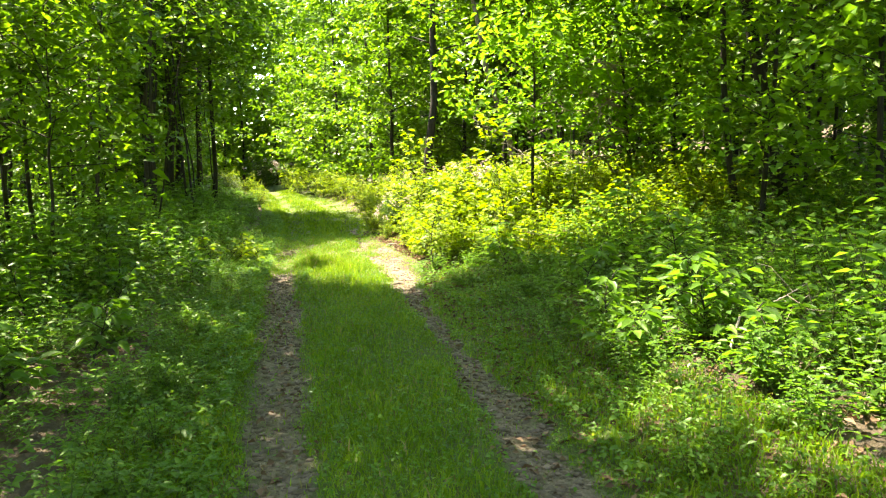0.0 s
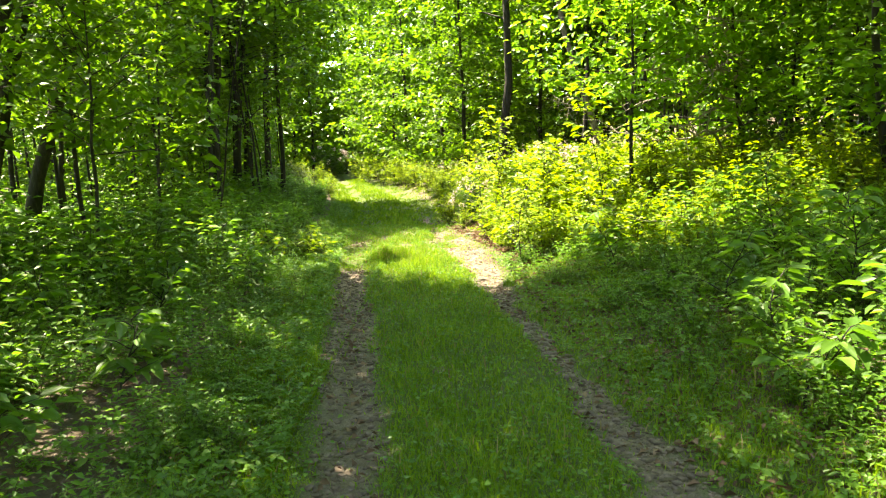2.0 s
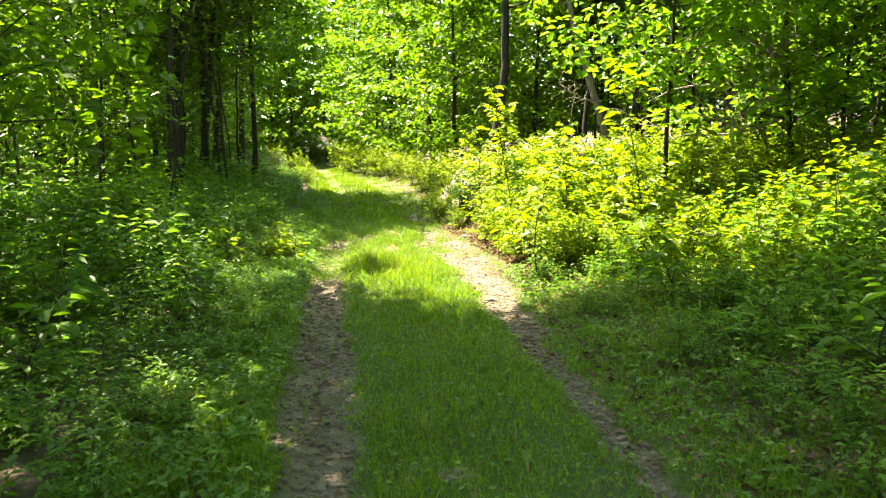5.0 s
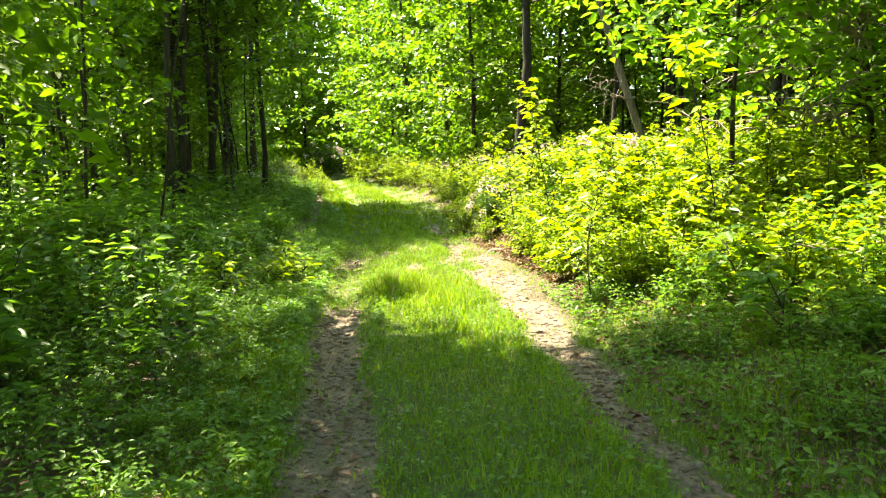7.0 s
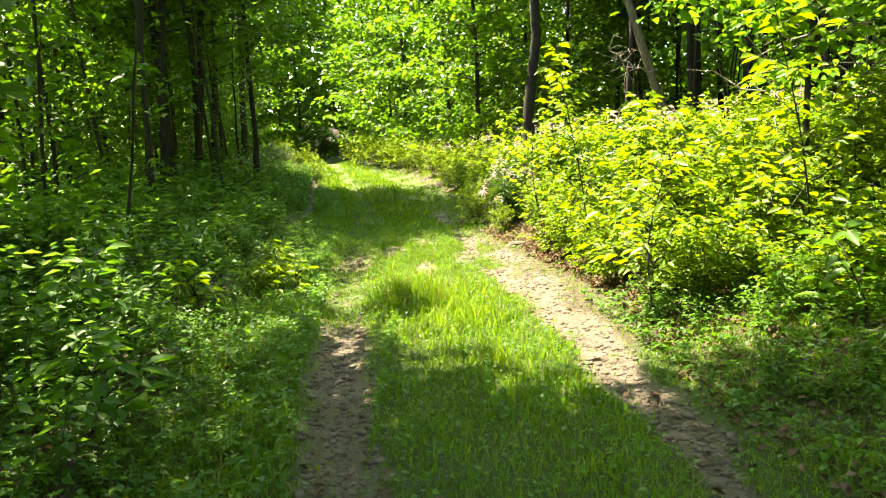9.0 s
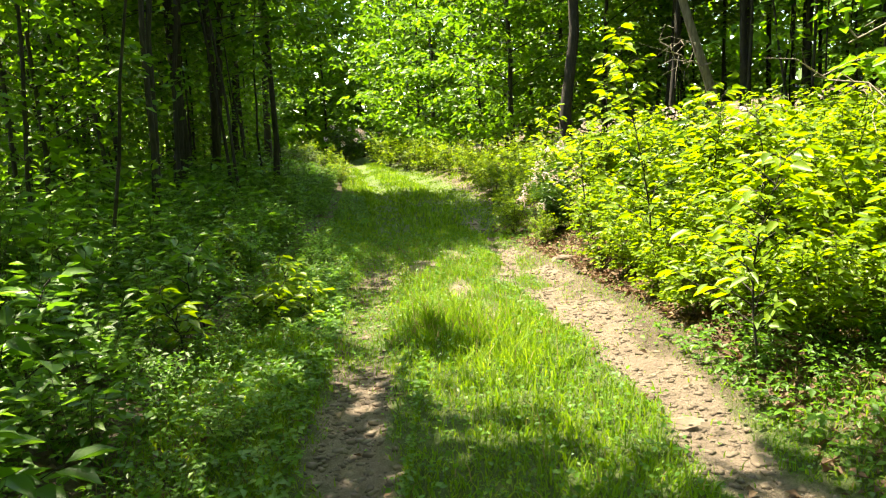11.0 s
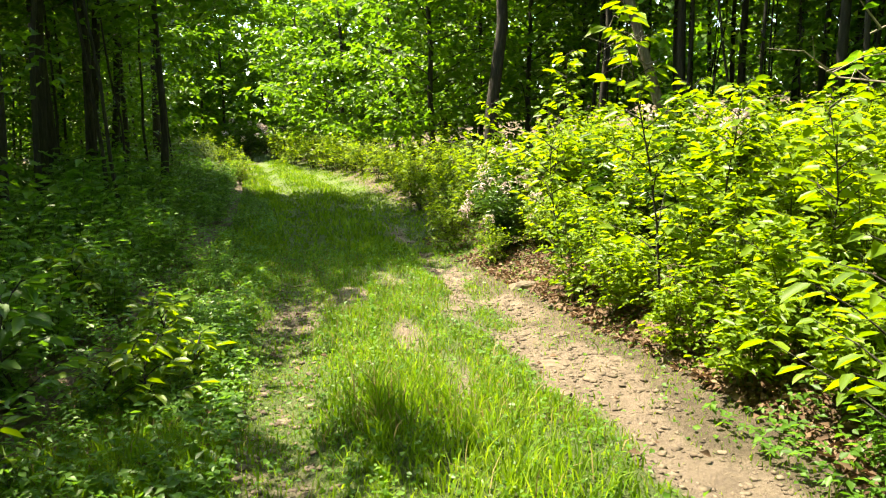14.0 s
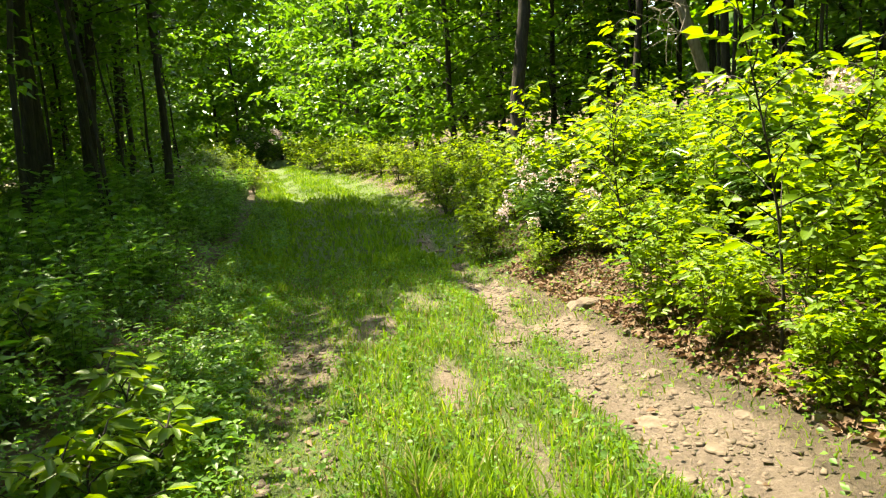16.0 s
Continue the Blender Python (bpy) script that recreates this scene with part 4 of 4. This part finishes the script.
def build_gravel():
    r = np.random.default_rng(63)
    n = 24000
    y = 0.2 + 14.5 * r.random(n)
    left = r.random(n) < 0.42
    x = np.where(left, rut_l(y) + r.normal(0, 0.15, n), rut_r(y) + r.normal(0.06, np.interp(y, (0, 7, 9.5, 12, 15), (0.15, 0.17, 0.32, 0.32, 0.16)), n))
    keep = r.random(n) < bare(x, y) * np.where(left | (y < 7), 0.8, 0.65)
    x, y = x[keep], y[keep]
    n = len(x)
    s = 0.005 + np.where(left[keep] | (y < 7), 0.026, 0.018) * r.random(n) ** 3.2
    v = BOX_V[None] * r.uniform(0.45, 1.0, (n, 8, 1)) * s[:, None, None] * np.stack([r.uniform(0.8, 1.6, n), r.uniform(0.7, 1.2, n), r.uniform(0.25, 0.5, n)], 1)[:, None]
    a = r.uniform(0, 6.28, n)
    c, q = np.cos(a)[:, None], np.sin(a)[:, None]
    v = np.stack([v[..., 0] * c - v[..., 1] * q, v[..., 0] * q + v[..., 1] * c, v[..., 2]], -1)
    v += np.stack([x, y, height(x, y) + s * 0.08], 1)[:, None]
    f = (np.arange(n)[:, None, None] * 8 + BOX_F[None]).reshape(-1, 4)
    tagged(new("gravel", mesh_of("gravel", v.reshape(-1, 3), [f], M_STONE)), "loose pale stones and grit in the wheel ruts", "gravel", kind="stuff")


build_gravel()


def add_stone(x, y, sx, sy, sz, seed, turn, label="flat pale brown stone bedded in the dirt track"):
    bm = bmesh.new()
    bmesh.ops.create_icosphere(bm, subdivisions=3, radius=1)
    off = Vector((seed * 3.7, seed * 1.3, 0))
    for v in bm.verts:
        d = 1 + 0.35 * noise.noise(v.co * 1.1 + off) + 0.14 * noise.noise(v.co * 3.1 + off)
        v.co = Vector((v.co.x * d * sx, v.co.y * d * sy, max(-0.6, min(0.7 + 0.1 * v.co.x, v.co.z * d)) * sz))
    me = bpy.data.meshes.new("stone")
    bm.to_mesh(me)
    bm.free()
    me.materials.append(M_STONE)
    ob = new("stone", me)
    ob.matrix_world = pose(x, y, float(height(x, y)) - sz * 0.22, 0, 0, turn)
    return tagged(ob, label, "stone", "track stones")


for i, (x, y, sx, sy, sz) in enumerate((
        (0.78, 3.9, 0.16, 0.12, 0.05), (0.3, 5.95, 0.15, 0.10, 0.05), (0.74, 9.3, 0.10, 0.07, 0.06), (1.1, 10.3, 0.17, 0.13, 0.05), (0.62, 11.7, 0.16, 0.12, 0.05), (-0.33, 12.3, 0.17, 0.12, 0.07),
        (1.2, 9.95, 0.10, 0.07, 0.06), (0.98, 9.75, 0.09, 0.07, 0.05), (1.42, 10.15, 0.07, 0.08, 0.06), (1.3, 10.9, 0.12, 0.09, 0.06), (1.05, 11.2, 0.12, 0.10, 0.05), (0.85, 10.7, 0.11, 0.08, 0.04),
        (1.36, 12.35, 0.26, 0.17, 0.13), (1.6, 12.75, 0.20, 0.14, 0.10), (0.45, 16.6, 0.15, 0.1, 0.09), (0.6, 15.9, 0.12, 0.1, 0.09), (1.3, 7.85, 0.22, 0.15, 0.10), (1.5, 7.45, 0.12, 0.09, 0.06),
        (1.75, 2.5, 0.09, 0.07, 0.05), (0.35, 2.4, 0.08, 0.06, 0.04), (0.2, 4.4, 0.07, 0.05, 0.04), (1.7, 4.2, 0.10, 0.06, 0.06), (1.55, 5.4, 0.08, 0.07, 0.05), (0.0, 6.6, 0.07, 0.05, 0.04), (1.45, 6.6, 0.1, 0.08, 0.05),
        (0.95, 12.6, 0.13, 0.1, 0.05), (1.15, 13.4, 0.12, 0.1, 0.08), (1.45, 11.6, 0.14, 0.1, 0.1), (1.7, 10.0, 0.1, 0.09, 0.09))):
    add_stone(x, y, sx * 0.6, sy * 0.6, sz * (0.8 if sz > 0.12 else 0.42), i + 1, i * 47.0)

# ---- saplings in the thicket ----


def add_sapling(x, y, h, size, seed, label, count=9, spread=0.45, mat=None):
    r = np.random.default_rng(seed)
    ob = thing("sapling", x, y, label, "sapling", "thicket saplings")
    wood, crown = Pile(), Pile()
    s = np.linspace(0, 1, 7)
    st = np.stack([0.07 * np.sin(s * 4 + seed) + 0.10 * math.sin(seed * 2.3) * s * h, 0.07 * np.cos(s * 4 + seed) + 0.08 * math.cos(seed) * s * h, s * h - 0.05], 1)
    wood.add(*tube(st, 0.0095 * (1 - 0.8 * s), 6))
    P, W, twig = [], [], []
    for k in range(count * 3):
        t = 0.22 + 0.78 * k / (count * 3 - 1)
        m = np.array([np.interp(t, s, st[:, i]) for i in range(3)])
        a = k * 2.4 + r.uniform(-0.3, 0.3)
        ln = spread * (1.12 - t) * r.uniform(0.6, 1.15) + 0.06
        e = m + np.array([math.cos(a) * ln, math.sin(a) * ln, ln * r.uniform(0.3, 0.8)])
        twig.append(tube([m, (m + e) / 2 + (0, 0, 0.02), e], [0.005, 0.003, 0.0015], 4))
        for j in range(6):
            q = m + (e - m) * (0.25 + 0.15 * j)
            b = a + (0.9 if j % 2 else -0.9) * (0.2 if j == 5 else 1) + r.uniform(-0.3, 0.3)
            P.append(q)
            W.append((math.cos(b), math.sin(b), r.uniform(-0.45, 0.3)))
    n = len(P)
    crown.add(*leaf_arrays(np.array(P), np.array(W), rand_up(n, 0.4, r), size * r.uniform(0.6, 1.2, n), 0.5, True, 0.08, 0.16))
    part("trunk", wood.mesh("trunk", M_BARK, True), ob)
    part("foliage", crown.mesh("foliage", mat or M_SHRUB), ob)
    for v, f in twig:
        part("branch", mesh_of("branch", v, [f], M_BARK, True), ob)


for i, (x, y, h) in enumerate(((-1.1, 9.85, 0.36), (-1.28, 9.7, 0.32), (-1.0, 10.1, 0.3), (-1.3, 10.4, 0.45), (-1.5, 8.6, 0.5), (-1.9, 11.2, 0.5))):
    add_sapling(x, y, h, 0.10, 90 + i, "young bright green seedling with broad leaves by the track", 4, 0.16)

for i, (x, y, h) in enumerate(((-1.35, 4.6, 0.55), (-1.7, 5.6, 0.6), (-1.2, 6.4, 0.5), (-2.1, 4.2, 0.7), (-1.6, 7.4, 0.6), (-2.2, 6.8, 0.75), (-1.9, 8.0, 0.6), (-1.0, 3.2, 0.5), (-2.4, 9.0, 0.7), (-1.3, 2.2, 0.5), (-1.9, 3.0, 0.6), (-1.7, 9.6, 0.6), (2.9, 3.4, 0.5), (3.0, 4.4, 0.6), (2.7, 2.6, 0.4), (3.3, 1.9, 0.5), (2.5, 6.4, 0.5), (2.7, 7.4, 0.6))):
    add_sapling(x, y, h, 0.14, 110 + i, "broad-leaved green seedling standing in the undergrowth", 3, 0.24, M_HERB)
L_SAP = "slim dark-stemmed sapling with bright translucent leaves in the thicket"
for i, (x, y, h, size) in enumerate(((1.82, 10.6, 2.15, 0.12), (1.6, 12.15, 1.4, 0.10), (1.85, 8.45, 1.2, 0.11), (2.6, 11.0, 1.45, 0.12), (2.0, 13.9, 2.0, 0.12), (2.3, 9.6, 1.3, 0.11), (2.9, 8.3, 2.2, 0.13),
                                     (2.9, 12.6, 1.6, 0.12), (3.9, 9.4, 1.5, 0.12), (1.6, 15.4, 1.6, 0.12), (4.4, 12.4, 1.7, 0.12), (3.6, 3.9, 0.95, 0.12), (3.2, 2.6, 0.7, 0.12), (3.9, 5.9, 1.1, 0.12))):
    add_sapling(x, y, h, size, 70 + i, L_SAP, mat=M_HERB if y < 7 else M_SHRUB)

# ---- mountain laurels in bloom ----


def add_laurel(x, y, size, seed, turn=0.0, blooms=12):
    ob = thing("flowering_shrub", x, y, "dark-leaved evergreen shrub with clusters of pale pink flowers", "shrub", "flowering shrubs", 0.02, turn, size)
    w, c = shrub_arrays(1.05, 0.62, 1300, 0.09, seed, stems=8, ratio=0.4)
    part("branchwork", w.mesh("branchwork", M_STEM), ob)
    part("foliage", c.mesh("foliage", M_LAUREL), ob)
    r = np.random.default_rng(seed + 5)
    for k in range(blooms):
        a, u = r.uniform(0, 6.28), r.uniform(0.25, 1.0)
        cx = np.array([math.cos(a) * 0.62 * math.sqrt(1 - u * u * 0.75), math.sin(a) * 0.62 * math.sqrt(1 - u * u * 0.75), 0.3 + 0.78 * u])
        d = unit(r.normal(0, 1, (34, 3)) + np.array([0, 0, 0.5]))
        v, f = leaf_arrays(cx + d * 0.068, r.normal(0, 1, (34, 3)), d, r.uniform(0.022, 0.036, 34), 0.95)
        part("flower_cluster", mesh_of("flower_cluster", v, f, M_FLOWER), ob)


for i, (x, y, s) in enumerate(((1.5, 13.9, 0.78), (1.85, 14.7, 0.95), (2.8, 12.6, 1.35), (-5.6, 42.5, 1.9), (-4.2, 45.5, 2.2))):
    add_laurel(x, y, s, 980 + i, i * 50.0, (20, 10, 6, 14, 14)[i])


def add_pale_shrub(x, y, size, seed):
    ob = thing("pale_shrub", x, y, "silvery grey-green shrub at the track's far bend", "shrub", "far shrubs", 0.02, 0, size)
    w, c = shrub_arrays(1.2, 0.8, 900, 0.09, seed, stems=8)
    part("branchwork", w.mesh("branchwork", M_STEM), ob)
    part("foliage", c.mesh("foliage", M_PALE), ob)


add_pale_shrub(-5.3, 31.6, 1.05, 990)
add_pale_shrub(-6.2, 32.6, 1.1, 991)

# ---- dead wood in and behind the thicket ----


def add_dead_branch(start, end, radius, seed, label, name="dead_branch", twigs=12, reach=0.7):
    r = np.random.default_rng(seed)
    wood = Pile()
    s = np.linspace(0, 1, 9)
    a, b = np.array(start, float), np.array(end, float)
    pts = a + (b - a) * s[:, None] + np.sin(s * np.pi)[:, None] * r.normal(0, 0.16, 3) + r.normal(0, 0.045, (9, 3))
    wood.add(*tube(pts, radius * (1 - 0.75 * s), 7))
    ob = tagged(new(name, wood.mesh(name, M_DEADWOOD, True)), label, "branch", "dead branches")
    for k in range(twigs):
        t = r.uniform(0.2, 1)
        m = np.array([np.interp(t, s, pts[:, i]) for i in range(3)])
        d = unit(r.normal(0, 1, (1, 3)))[0] * reach * r.uniform(0.4, 1)
        v, f = tube([m, m + d * 0.5 + r.normal(0, 0.06, 3), m + d + r.normal(0, 0.09, 3) - (0, 0, 0.08)], [radius * 0.35, radius * 0.22, 0.002], 5)
        part("twig", mesh_of("twig", v, [f], M_DEADWOOD, True), ob)
    return ob


L_DEAD = "bare grey dead branch with crooked twigs above the thicket"
for i, (a, b, rad) in enumerate((((5.6, 10.8, 2.6), (3.6, 9.7, 2.5), 0.03), ((5.6, 10.8, 3.0), (4.0, 11.6, 2.2), 0.028), ((5.6, 10.8, 2.1), (4.3, 9.6, 1.7), 0.025), ((5.6, 10.9, 1.8), (3.9, 12.2, 1.9), 0.022),
                                 ((5.5, 10.9, 3.2), (4.4, 8.6, 3.1), 0.025), ((4.9, 18.1, 2.6), (3.6, 17.0, 2.9), 0.02), ((5.6, 10.8, 2.4), (4.0, 10.2, 2.9), 0.028), ((5.65, 10.8, 1.5), (4.2, 10.4, 1.9), 0.024), ((5.5, 10.9, 2.8), (4.6, 9.2, 2.3), 0.022), ((5.6, 10.9, 2.2), (4.4, 11.4, 2.7), 0.022))):
    add_dead_branch(a, b, rad, 1000 + i, L_DEAD, twigs=16)
for i, (a, b, rad) in enumerate((((4.6, 7.9), (8.2, 8.6), 0.05), ((5.6, 8.9), (7.6, 7.2), 0.035), ((3.3, 2.2), (4.4, 2.7), 0.009), ((6.4, 9.4), (8.8, 10.2), 0.04))):
    z0, z1 = float(height(*a)) + 0.12, float(height(*b)) + 0.2
    add_dead_branch((*a, z0), (*b, z1), rad, 1010 + i, "fallen grey dead limb lying on the bank", name="fallen_branch", twigs=6, reach=0.5)
add_dead_branch((3.5, 7.0, 0.86), (2.5, 6.8, 0.95), 0.008, 1020, "thin bare branch reaching out through the verge plants", twigs=4, reach=0.14)
